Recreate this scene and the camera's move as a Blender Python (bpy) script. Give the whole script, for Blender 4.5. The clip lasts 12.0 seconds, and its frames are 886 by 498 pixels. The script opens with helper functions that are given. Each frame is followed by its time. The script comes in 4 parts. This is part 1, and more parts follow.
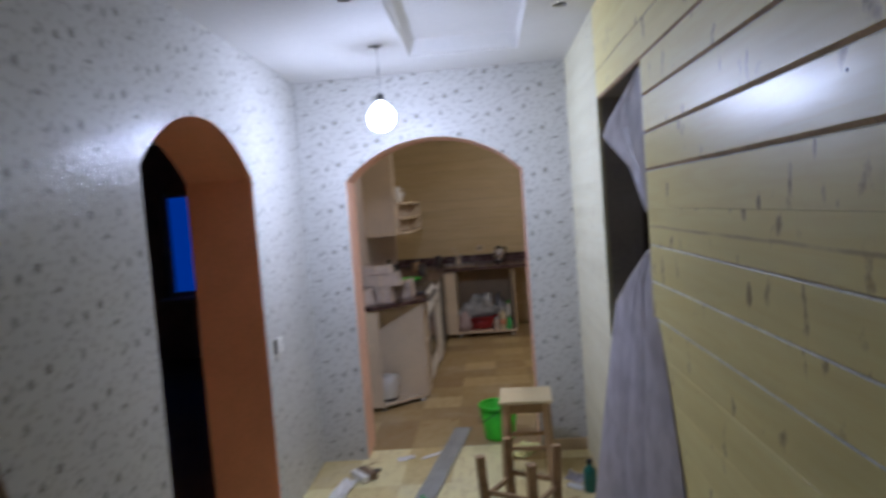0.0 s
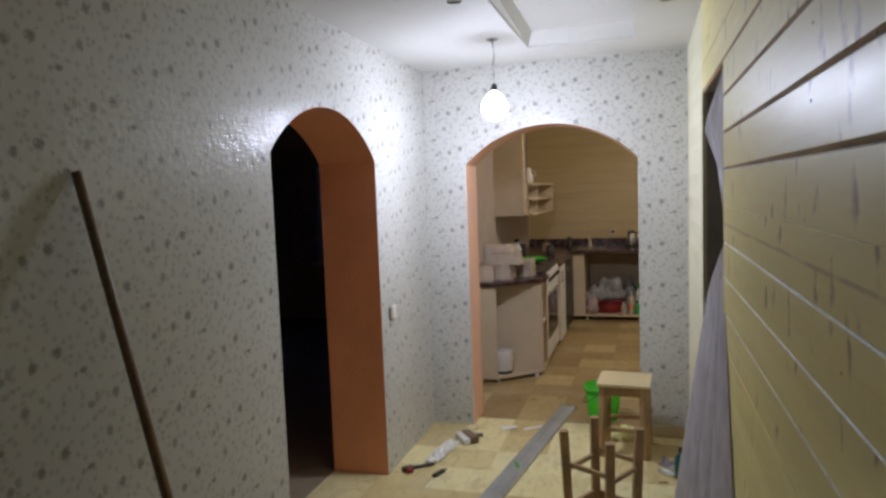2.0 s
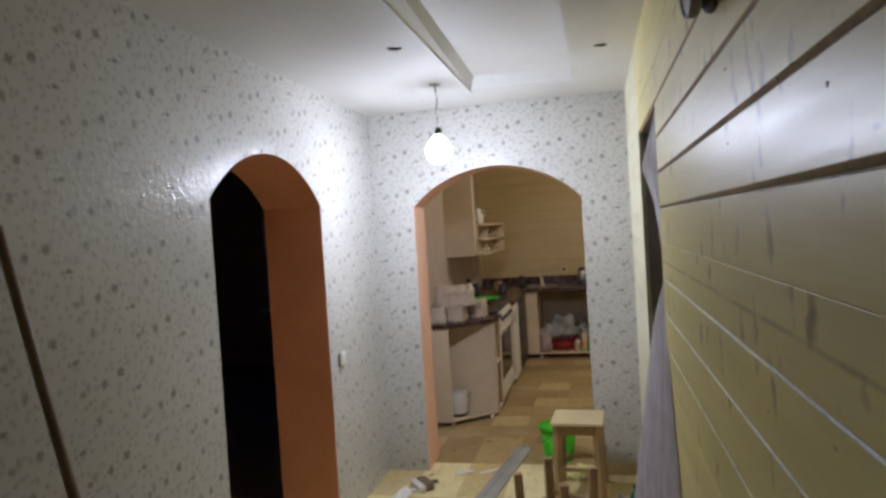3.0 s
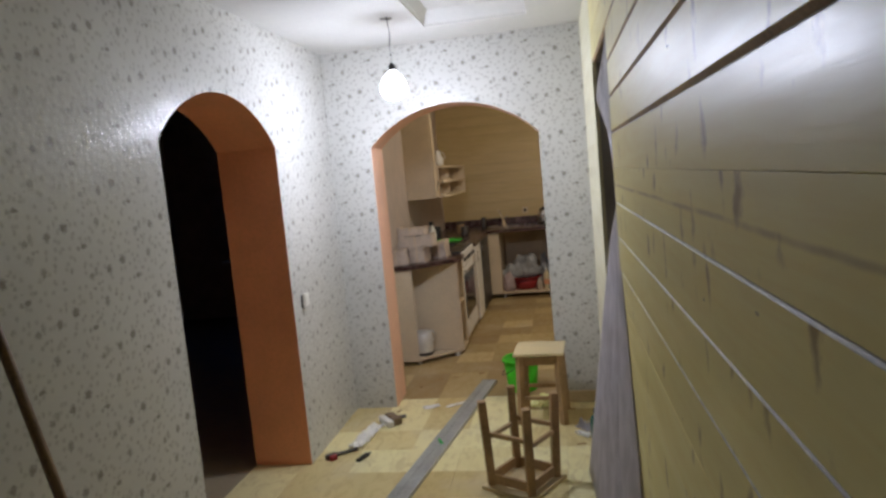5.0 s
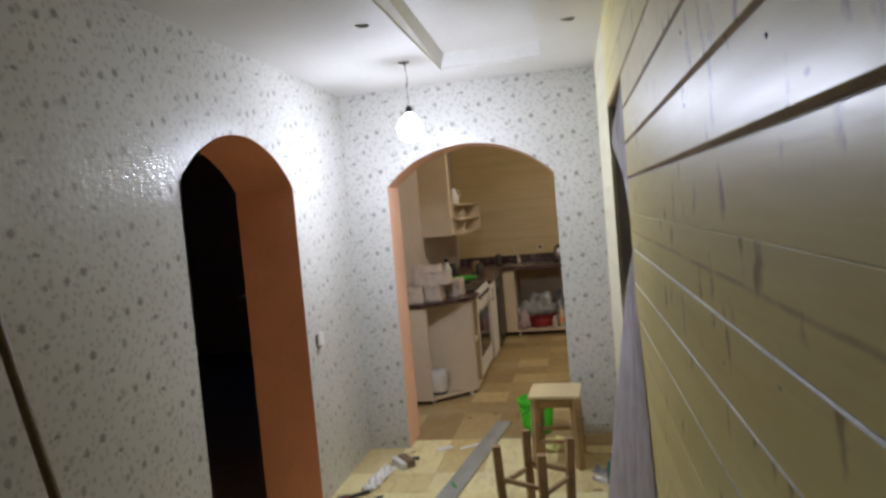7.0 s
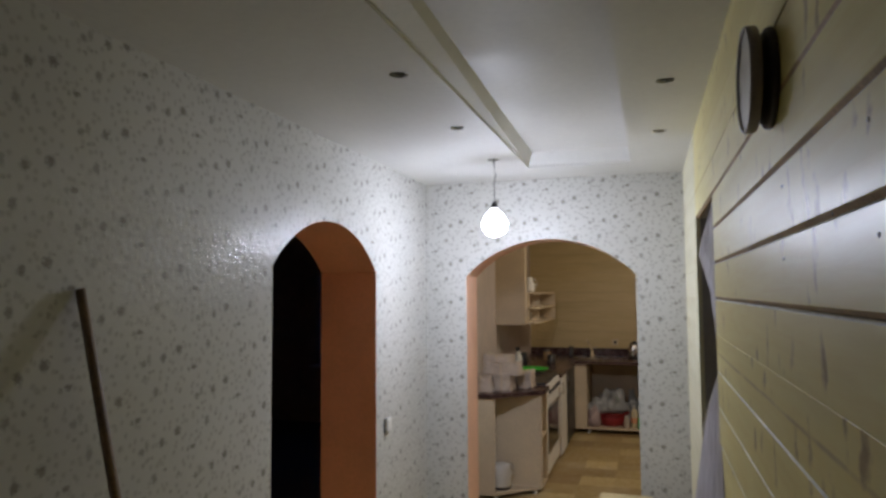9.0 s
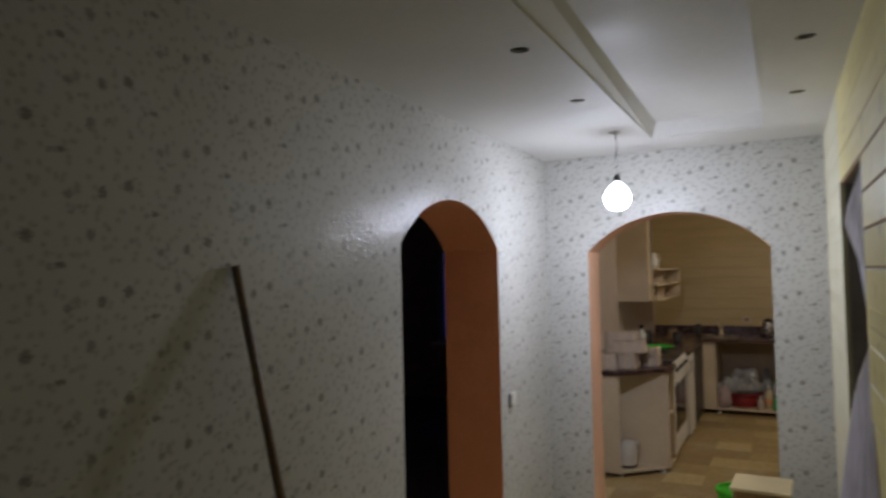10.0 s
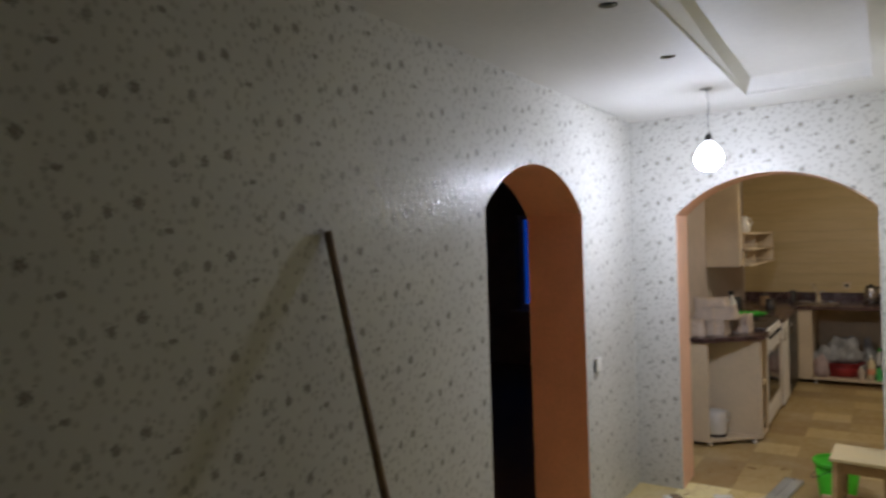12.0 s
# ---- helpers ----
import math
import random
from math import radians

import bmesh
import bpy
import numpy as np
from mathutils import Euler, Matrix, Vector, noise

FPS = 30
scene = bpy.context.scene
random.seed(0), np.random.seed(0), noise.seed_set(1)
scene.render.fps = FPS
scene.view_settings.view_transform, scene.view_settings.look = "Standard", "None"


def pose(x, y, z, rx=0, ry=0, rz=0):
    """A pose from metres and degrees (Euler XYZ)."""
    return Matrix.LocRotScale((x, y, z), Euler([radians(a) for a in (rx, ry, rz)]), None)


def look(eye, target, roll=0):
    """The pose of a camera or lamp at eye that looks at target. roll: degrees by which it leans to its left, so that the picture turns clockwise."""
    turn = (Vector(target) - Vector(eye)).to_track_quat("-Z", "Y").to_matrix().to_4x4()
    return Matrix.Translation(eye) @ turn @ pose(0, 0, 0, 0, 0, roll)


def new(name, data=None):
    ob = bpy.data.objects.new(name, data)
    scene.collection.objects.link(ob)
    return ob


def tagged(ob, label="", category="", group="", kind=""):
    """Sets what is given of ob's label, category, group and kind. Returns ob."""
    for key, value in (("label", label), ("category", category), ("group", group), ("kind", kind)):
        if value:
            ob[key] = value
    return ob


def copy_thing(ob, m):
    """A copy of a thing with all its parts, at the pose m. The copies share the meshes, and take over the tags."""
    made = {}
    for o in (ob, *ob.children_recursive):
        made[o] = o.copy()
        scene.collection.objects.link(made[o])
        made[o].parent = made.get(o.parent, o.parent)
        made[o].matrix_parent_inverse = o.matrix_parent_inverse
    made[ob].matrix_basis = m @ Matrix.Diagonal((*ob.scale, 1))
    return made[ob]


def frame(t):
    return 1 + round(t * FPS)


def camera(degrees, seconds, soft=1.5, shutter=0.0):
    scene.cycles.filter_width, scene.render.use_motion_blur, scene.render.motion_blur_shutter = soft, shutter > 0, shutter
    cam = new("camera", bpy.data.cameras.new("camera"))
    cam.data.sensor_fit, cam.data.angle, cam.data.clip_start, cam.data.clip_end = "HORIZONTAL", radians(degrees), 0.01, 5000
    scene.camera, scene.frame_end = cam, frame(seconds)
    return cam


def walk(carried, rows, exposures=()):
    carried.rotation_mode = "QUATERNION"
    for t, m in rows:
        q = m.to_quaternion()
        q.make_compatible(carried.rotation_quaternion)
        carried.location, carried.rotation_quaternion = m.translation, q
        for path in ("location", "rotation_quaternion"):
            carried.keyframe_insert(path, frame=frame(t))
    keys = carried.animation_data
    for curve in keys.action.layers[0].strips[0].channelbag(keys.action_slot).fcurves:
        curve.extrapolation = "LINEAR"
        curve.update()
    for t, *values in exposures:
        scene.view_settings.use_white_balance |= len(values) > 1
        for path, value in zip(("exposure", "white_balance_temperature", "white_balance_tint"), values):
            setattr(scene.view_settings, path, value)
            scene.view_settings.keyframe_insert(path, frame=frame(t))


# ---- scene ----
cam = camera(66.4, 12.0, soft=2.8, shutter=0.5)
PATH = [
    (0, (0.281, 0.387, 1.628), (0.149, 2.379, 1.507), -4.3),
    (0.5, (0.412, 0.193, 1.625), (-0.047, 2.131, 1.44), -4.0),
    (1, (0.509, 0.12, 1.644), (0.091, 2.06, 1.397), -0.5),
    (1.5, (0.558, 0.149, 1.654), (0.03, 2.068, 1.454), -1.1),
    (2, (0.57, 0.184, 1.66), (0.0, 2.094, 1.493), -2.1),
    (2.5, (0.595, 0.196, 1.661), (0.062, 2.122, 1.573), -3.1),
    (3, (0.609, 0.21, 1.67), (0.169, 2.16, 1.616), -3.5),
    (3.5, (0.615, 0.195, 1.628), (0.236, 2.156, 1.517), -3.7),
    (5.5, (0.637, 0.2, 1.6), (0.291, 2.159, 1.386), -5.4),
    (6, (0.632, 0.205, 1.604), (0.286, 2.165, 1.399), -5.3),
    (6.5, (0.634, 0.202, 1.611), (0.283, 2.163, 1.433), -5.9),
    (8.3, (0.626, 0.174, 1.723), (0.113, 2.105, 1.794), -0.6),
    (8.5, (0.615, 0.163, 1.717), (0.085, 2.09, 1.797), -1.2),
    (9, (0.612, 0.158, 1.736), (0.034, 2.069, 1.862), -0.4),
    (9.5, (0.612, 0.127, 1.723), (-0.095, 1.995, 1.832), -1.0),
    (10, (0.591, 0.106, 1.715), (-0.302, 1.894, 1.787), -1.2),
    (10.5, (0.581, 0.077, 1.714), (-0.448, 1.791, 1.763), -1.7),
    (11, (0.581, 0.083, 1.707), (-0.402, 1.825, 1.735), -1.3),
    (11.5, (0.576, 0.102, 1.714), (-0.403, 1.846, 1.716), -1.4),
    (12, (0.562, 0.089, 1.701), (-0.531, 1.764, 1.686), -1.8),
]
EXPOSURES = [(0.0, -0.02, 5480, 16), (0.5, 0.02, 5560, 15), (1.0, 0.08, 5850, 13), (1.5, 0.12, 5850, 13), (2.0, 0.18, 6250, 11), (2.5, 0.20, 6300, 11), (3.5, 0.14, 6370, 10), (5.5, 0.26, 6400, 10), (6.5, 0.28, 6400, 10),
             (8.5, 0.08, 6350, 10), (9.0, -0.10, 6350, 10), (9.5, -0.32, 6350, 10), (10.0, -0.40, 6380, 10), (10.5, -0.34, 6380, 10), (11.0, -0.14, 6380, 10), (11.5, 0.04, 6380, 10), (12.0, 0.04, 6380, 10)]
walk(cam, [(t, look(e, g, r)) for t, e, g, r in PATH], EXPOSURES)

# ---- world and lights ----
BULB_POWER = 222.0
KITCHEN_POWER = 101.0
world = bpy.data.worlds.new("dusk")
scene.world = world
world.use_nodes = True
bg = world.node_tree.nodes["Background"]
bg.inputs["Color"].default_value = (0.006, 0.075, 0.55, 1)
bg.inputs["Strength"].default_value = 0.38


# ---- materials ----
class Graph:
    """A short way to write node materials."""

    def __init__(self, name):
        self.mat = bpy.data.materials.new(name)
        self.mat.use_nodes = True
        self.t = self.mat.node_tree
        self.bsdf = self.t.nodes["Principled BSDF"]
        self.out = self.t.nodes["Material Output"]

    def node(self, kind, inputs=None, **props):
        n = self.t.nodes.new(kind)
        for k, v in props.items():
            setattr(n, k, v)
        for k, v in (inputs or {}).items():
            self.put(n.inputs[k], v)
        return n

    def put(self, socket, v):
        if isinstance(v, bpy.types.NodeSocket):
            self.t.links.new(v, socket)
        elif isinstance(v, (tuple, list)) and len(v) == 3 and socket.type == "RGBA":
            socket.default_value = (*v, 1)
        else:
            socket.default_value = v

    def math(self, op, a, b=0.0, c=0.0, clamp=False):
        n = self.node("ShaderNodeMath", {0: a, 1: b, 2: c}, operation=op)
        n.use_clamp = clamp
        return n.outputs[0]

    def mix(self, f, a, b, blend="MIX"):
        n = self.node("ShaderNodeMix", data_type="RGBA", blend_type=blend)
        self.put(n.inputs[0], f), self.put(n.inputs[6], a), self.put(n.inputs[7], b)
        return n.outputs[2]

    def ramp(self, f, lo, hi, a=0.0, b=1.0):
        n = self.node("ShaderNodeMapRange", {0: f, 1: lo, 2: hi, 3: a, 4: b}, interpolation_type="SMOOTHSTEP")
        return n.outputs[0]

    def noise(self, vec, scale, detail=3.0, rough=0.55, dist=0.0):
        n = self.node("ShaderNodeTexNoise", {"Vector": vec, "Scale": scale, "Detail": detail, "Roughness": rough, "Distortion": dist})
        return n.outputs["Fac"]

    def position(self):
        return self.node("ShaderNodeNewGeometry").outputs["Position"]

    def local(self):
        return self.node("ShaderNodeTexCoord").outputs["Object"]

    def scaled(self, vec, x, y, z):
        return self.node("ShaderNodeMapping", {"Vector": vec, "Scale": (x, y, z)}).outputs[0]

    def random(self):
        return self.node("ShaderNodeObjectInfo").outputs["Random"]

    def bump(self, height, strength, distance=0.002):
        n = self.node("ShaderNodeBump", {"Height": height, "Strength": strength, "Distance": distance})
        self.put(self.bsdf.inputs["Normal"], n.outputs[0])

    def finish(self, color, rough=0.5, metal=0.0, spec=0.5):
        for k, v in (("Base Color", color), ("Roughness", rough), ("Metallic", metal), ("Specular IOR Level", spec)):
            self.put(self.bsdf.inputs[k], v)
        return self.mat


def plain(name, color, rough=0.5, metal=0.0, vary=0.12, scale=25.0, relief=0.08, spec=0.5):
    """A surface of one colour with two scales of wear."""
    g = Graph(name)
    p = g.local()
    big, fine = g.noise(p, scale * 0.25, 3), g.noise(p, scale * 4, 4)
    f = g.math("ADD", g.math("MULTIPLY", big, 0.6), g.math("MULTIPLY", fine, 0.4))
    dark = tuple(c * (1 - vary * 1.6) for c in color)
    light = tuple(min(1, c * (1 + vary * 0.8)) for c in color)
    col = g.mix(g.ramp(f, 0.3, 0.7), dark, light)
    r = g.ramp(big, 0.3, 0.7, max(0.04, rough - 0.08), min(1, rough + 0.1))
    if relief:
        g.bump(fine, relief, 0.001)
    return g.finish(col, r, metal, spec)


def wallpaper():
    """Cream embossed vinyl paper: grey roses, buds and sprigs in a half-drop repeat."""
    g = Graph("wallpaper")
    s = g.node("ShaderNodeSeparateXYZ", {0: g.position()})
    u = g.math("ADD", s.outputs[0], s.outputs[1])
    v = s.outputs[2]
    uv = g.node("ShaderNodeCombineXYZ", {0: u, 1: v}).outputs[0]
    warp = g.math("SUBTRACT", g.noise(uv, 105, 3, 0.65), 0.5)
    patch = g.noise(uv, 1.3, 4)
    base = g.mix(g.ramp(patch, 0.3, 0.7), (0.545, 0.536, 0.49), (0.605, 0.595, 0.553))
    base = g.mix(g.math("MULTIPLY", g.ramp(g.noise(uv, 42, 3), 0.5, 0.72), 0.32), base, (0.55, 0.535, 0.49))
    W, H = 0.265, 0.27
    cu = g.math("DIVIDE", u, W)
    col_i = g.math("FLOOR", cu)
    fu = g.math("MULTIPLY", g.math("FRACT", cu), W)
    fv = g.math("ADD", v, g.math("MULTIPLY", col_i, H / 2))
    marks = [(0, 0, 0.0155, 1.0, 0.95), (-0.076, -0.023, 0.013, 1.15, 0.9), (0.08, -0.067, 0.014, 0.6, 0.95), (0.054, -0.072, 0.009, 1.0, 0.75),
             (-0.166, -0.034, 0.0125, 0.9, 0.75), (-0.108, -0.128, 0.0125, 1.3, 0.75), (-0.16, -0.076, 0.009, 0.8, 0.7), (-0.058, -0.112, 0.009, 1.0, 0.7),
             (0.008, -0.14, 0.0085, 1.2, 0.7), (0.122, -0.155, 0.011, 1.6, 0.7), (0.128, -0.198, 0.009, 0.8, 0.65), (-0.154, -0.178, 0.011, 0.7, 0.55),
             (-0.016, -0.066, 0.010, 0.8, 0.5), (0.04, -0.02, 0.007, 1.0, 0.6), (-0.03, -0.19, 0.010, 0.7, 0.6), (-0.12, -0.06, 0.007, 1.0, 0.6), (0.03, -0.105, 0.007, 1.4, 0.55),
             (-0.04, 0.018, 0.006, 1.8, 0.55), (0.022, 0.022, 0.007, 0.6, 0.6), (0.062, -0.04, 0.006, 0.5, 0.5), (-0.09, -0.085, 0.007, 1.7, 0.5), (-0.135, -0.15, 0.006, 0.6, 0.5),
             (0.07, -0.13, 0.007, 1.6, 0.5), (0.095, -0.02, 0.006, 0.7, 0.5), (-0.07, -0.16, 0.006, 1.5, 0.5)]
    total = None
    for du, dv, r, tall, amount in marks:
        a, b = 0.13 + du, 0.2 + dv
        while a < 0:
            a, b = a + W, b + H / 2
        while a >= W:
            a, b = a - W, b - H / 2
        spots = [(a, b)]
        if a < 0.025:
            spots.append((a + W, b + H / 2))
        if a > W - 0.025:
            spots.append((a - W, b - H / 2))
        for x, y in spots:
            dx = g.math("SUBTRACT", fu, x)
            t = g.math("FRACT", g.math("ADD", g.math("DIVIDE", g.math("SUBTRACT", fv, y), H), 0.5))
            dy = g.math("MULTIPLY", g.math("SUBTRACT", t, 0.5), H / tall)
            d = g.math("SQRT", g.math("ADD", g.math("MULTIPLY", dx, dx), g.math("MULTIPLY", dy, dy)))
            d = g.math("ADD", d, g.math("MULTIPLY", warp, r * 2.4))
            big = r > 0.012
            m = g.ramp(d, r * 0.55, r * (1.4 if big else 1.2), amount * (0.9 if big else 0.72), 0.0)
            total = m if total is None else g.math("MAXIMUM", total, m)
    vo = g.node("ShaderNodeTexVoronoi", {"Vector": uv, "Scale": 26.0, "Randomness": 1.0}, voronoi_dimensions="2D")
    specks = g.ramp(g.math("ADD", vo.outputs["Distance"], g.math("MULTIPLY", warp, 0.3)), 0.08, 0.32, 0.32, 0.0)
    total = g.math("MAXIMUM", total, specks)
    petals = g.ramp(g.noise(uv, 190, 2), 0.3, 0.65, 0.62, 1.0)
    ink = g.mix(g.noise(uv, 9, 1), (0.14, 0.118, 0.09), (0.195, 0.168, 0.13))
    col = g.mix(g.math("MULTIPLY", total, petals), base, ink)
    curls = g.node("ShaderNodeTexVoronoi", {"Vector": g.node("ShaderNodeVectorMath", {0: uv, 1: g.node("ShaderNodeCombineXYZ", {0: g.math("MULTIPLY", warp, 0.02), 1: g.math("MULTIPLY", warp, -0.02)}).outputs[0]}, operation="ADD").outputs[0],
                                            "Scale": 40.0, "Randomness": 1.0}, voronoi_dimensions="2D", feature="SMOOTH_F1").outputs["Distance"]
    fine = g.math("MULTIPLY", g.noise(uv, 95, 2), 0.3)
    g.bump(g.math("ADD", g.math("MULTIPLY", curls, 0.9), fine), 0.1, 0.005)
    # the varnish follows the embossing more closely than the paper beneath it
    embossed = g.node("ShaderNodeBump", {"Height": g.math("ADD", curls, g.math("MULTIPLY", fine, 0.4)), "Strength": 1.0, "Distance": 0.0036}).outputs[0]
    for key, value in (("Coat Weight", 0.43), ("Coat Roughness", 0.13), ("Coat IOR", 1.42), ("Coat Normal", embossed)):
        g.put(g.bsdf.inputs[key], value)
    return g.finish(col, g.ramp(g.noise(uv, 40, 2), 0.38, 0.62, 0.46, 0.56), 0, 0.1)


def timber(name, pale, amber, rough, along, spec=0.5, stains=0.66, line=None):
    """Varnished pine boards with grain along one axis, knots and brown streaks."""
    g = Graph(name)
    p = g.position()
    r = g.random()
    jump = g.node("ShaderNodeCombineXYZ", {0: g.math("MULTIPLY", r, 37.0), 1: g.math("MULTIPLY", r, 53.0), 2: g.math("MULTIPLY", r, 11.0)}).outputs[0]
    q = g.node("ShaderNodeVectorMath", {0: p, 1: jump}, operation="ADD").outputs[0]
    k = 0.09
    lo = (k, 1, 1) if along == "x" else (1, k, 1)
    grain = g.noise(g.scaled(q, *lo), 38, 5, 0.6, 0.8)
    broad = g.noise(g.scaled(q, *lo), 7, 3)
    col = g.mix(g.ramp(grain, 0.3, 0.72), pale, amber)
    col = g.mix(g.math("MULTIPLY", g.ramp(broad, 0.4, 0.75), 0.5), col, tuple(c * 0.8 for c in amber))
    # knots, and upright brown stains that run across the boards
    kn = g.node("ShaderNodeTexVoronoi", {"Vector": g.scaled(q, *((2.6, 1, 5.5) if along == "x" else (1, 2.6, 5.5))), "Scale": 1.6, "Randomness": 1.0})
    knot = g.math("ADD", kn.outputs["Distance"], g.math("MULTIPLY", g.math("SUBTRACT", grain, 0.5), 0.12))
    col = g.mix(g.ramp(knot, 0.015, 0.042, 0.7, 0.0), col, (0.16, 0.095, 0.045))
    wob = g.math("MULTIPLY", g.math("SUBTRACT", g.noise(q, 7, 3), 0.5), 0.1)
    wv = g.node("ShaderNodeCombineXYZ", {0: wob, 1: wob, 2: wob}).outputs[0]
    qw = g.node("ShaderNodeVectorMath", {0: q, 1: wv}, operation="ADD").outputs[0]
    st = g.node("ShaderNodeTexVoronoi", {"Vector": g.scaled(qw, *((5.2, 1, 1.5) if along == "x" else (1, 5.2, 1.5))), "Scale": 3.0, "Randomness": 1.0})
    stain = g.math("ADD", st.outputs["Distance"], g.math("MULTIPLY", g.math("SUBTRACT", g.noise(q, 21, 4), 0.5), 0.75))
    col = g.mix(g.ramp(stain, -0.02, 0.25, stains, 0.0), col, (0.25, 0.135, 0.03))
    if line:
        # a brown smear of old dirt along one board
        z = g.node("ShaderNodeSeparateXYZ", {0: p}).outputs[2]
        off = g.math("ADD", g.math("SUBTRACT", z, line), g.math("MULTIPLY", g.math("SUBTRACT", g.noise(g.scaled(p, 1, 0.5, 1), 11, 4), 0.5), 0.01))
        band = g.ramp(g.math("ABSOLUTE", off), 0.0005, 0.007, 0.5, 0.0)
        col = g.mix(g.math("MULTIPLY", band, g.ramp(g.noise(p, 6, 3), 0.3, 0.6, 0.25, 1.0)), col, (0.30, 0.17, 0.06))
    g.bump(g.math("ADD", grain, g.math("MULTIPLY", g.noise(q, 9, 2), 1.6)), 0.26, 0.0018)
    return g.finish(col, g.ramp(broad, 0.3, 0.7, rough - 0.06, rough + 0.08), 0, spec)


def lino(name, low, high, creams, tans):
    g = Graph(name)
    p = g.position()
    r = g.random()
    r2 = g.math("FRACT", g.math("MULTIPLY", r, 17.3))
    jump = g.node("ShaderNodeCombineXYZ", {0: g.math("MULTIPLY", r, 91.0), 1: g.math("MULTIPLY", r2, 47.0)}).outputs[0]
    q = g.node("ShaderNodeVectorMath", {0: p, 1: jump}, operation="ADD").outputs[0]
    cream = g.mix(r2, *creams)
    tan = g.mix(r2, *tans)
    col = g.mix(g.ramp(r, low, high), cream, tan)
    veins = g.noise(g.scaled(q, 1, 0.45, 1), 14, 5, 0.6, 1.2)
    col = g.mix(g.math("MULTIPLY", g.ramp(veins, 0.45, 0.7), 0.34), col, (0.36, 0.24, 0.10))
    col = g.mix(g.math("MULTIPLY", g.ramp(g.noise(p, 2.2, 4), 0.5, 0.75), 0.3), col, (0.55, 0.50, 0.40))
    g.bump(g.noise(q, 90, 3), 0.1, 0.001)
    return g.finish(col, g.ramp(veins, 0.3, 0.7, 0.33, 0.5), 0, 0.4)


def glowing(name, color, strength):
    g = Graph(name)
    e = g.node("ShaderNodeEmission", {"Color": color, "Strength": strength})
    g.t.links.new(e.outputs[0], g.out.inputs[0])
    return g.mat


def sheer(name, color, clear, rough=0.4, low=0.75):
    """Thin plastic that lets part of the light through."""
    g = Graph(name)
    p = g.local()
    f = g.noise(p, 9, 4)
    g.finish(g.mix(g.ramp(f, 0.3, 0.7), color, tuple(c * low for c in color)), rough)
    g.bump(g.noise(p, 30, 4), 0.12, 0.004)
    tr = g.node("ShaderNodeBsdfTranslucent", {"Color": color})
    tp = g.node("ShaderNodeBsdfTransparent")
    a = g.node("ShaderNodeMixShader", {0: 0.35, 1: g.bsdf.outputs[0], 2: tr.outputs[0]})
    b = g.node("ShaderNodeMixShader", {0: clear, 1: a.outputs[0], 2: tp.outputs[0]})
    g.t.links.new(b.outputs[0], g.out.inputs[0])
    return g.mat


def pane_glass():
    g = Graph("glass")
    g.put(g.bsdf.inputs["Transmission Weight"], 1.0)
    return g.finish((0.9, 0.95, 1.0), 0.02)


M_PAPER = wallpaper()
M_PLANK = timber("painted_pine", (0.95, 0.85, 0.385), (0.91, 0.775, 0.305), 0.35, "y", 0.48, 0.8, 1.513)
# Same pine, with the bright light beyond the doorway put into its colour.
M_PLANK_LIT = timber("lit_pine", (0.84, 0.81, 0.60), (0.81, 0.76, 0.52), 0.4, "y", 0.3, 0.3)
M_RAW = plain("raw_pine_joint", (0.64, 0.46, 0.27), 0.6, vary=0.25, scale=30, relief=0.2)
# White stands for the bulb's light caught on the boards' upper edges.
M_EDGE_LIT = plain("lit_lacquer_edge", (0.86, 0.81, 0.66), 0.5, vary=0.28, scale=7, relief=0.12, spec=0.35)
M_PINE = timber("kitchen_pine", (0.64, 0.51, 0.27), (0.58, 0.45, 0.225), 0.42, "x", 0.5, 0.0)
M_LINO = lino("floor_square", 0.50, 0.62, ((0.82, 0.75, 0.41), (0.74, 0.645, 0.32)), ((0.55, 0.43, 0.18), (0.69, 0.58, 0.275)))
# Kitchen squares: tanner mix of the hall's lino, darkened for the dimmer room.
M_LINO_TAN = lino("darkened_floor_square", 0.12, 0.42, ((0.54, 0.425, 0.20), (0.46, 0.35, 0.155)), ((0.30, 0.205, 0.09), (0.41, 0.305, 0.13)))
M_SCREED = plain("screed", (0.30, 0.24, 0.15), 0.7)
M_ORANGE = plain("orange_paint", (0.88, 0.405, 0.22), 0.55, vary=0.07, scale=12)
M_PEACH = plain("peach_paint", (0.85, 0.53, 0.37), 0.55, vary=0.07, scale=12)
M_CEIL = plain("ceiling_paint", (0.70, 0.685, 0.645), 0.62, vary=0.04, scale=8, relief=0.04, spec=0.3)
M_PLASTER = plain("grey_plaster", (0.40, 0.37, 0.35), 0.8, vary=0.15, scale=12, relief=0.3)
# Wall colour toned dark to keep rooms dim and soak up bounced light.
M_DARKROOM = plain("dark_toned_wall", (0.20, 0.17, 0.14), 0.85)
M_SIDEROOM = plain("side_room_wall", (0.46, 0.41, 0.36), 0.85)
M_KWALL = plain("kitchen_panel", (0.60, 0.515, 0.455), 0.5, vary=0.1)
M_CAB = plain("cream_laminate", (0.71, 0.59, 0.415), 0.4, vary=0.07, scale=14, relief=0.02)
M_CABIN = plain("beech_laminate", (0.66, 0.52, 0.33), 0.5, vary=0.12, scale=14)
M_TOP = plain("dark_worktop", (0.085, 0.045, 0.04), 0.25, vary=0.4, scale=60, relief=0.02)
M_WHITE = plain("white_enamel", (0.83, 0.82, 0.79), 0.4, vary=0.05, relief=0.0)
M_PLASTIC_W = plain("white_plastic", (0.78, 0.76, 0.70), 0.4, vary=0.06, relief=0.03)
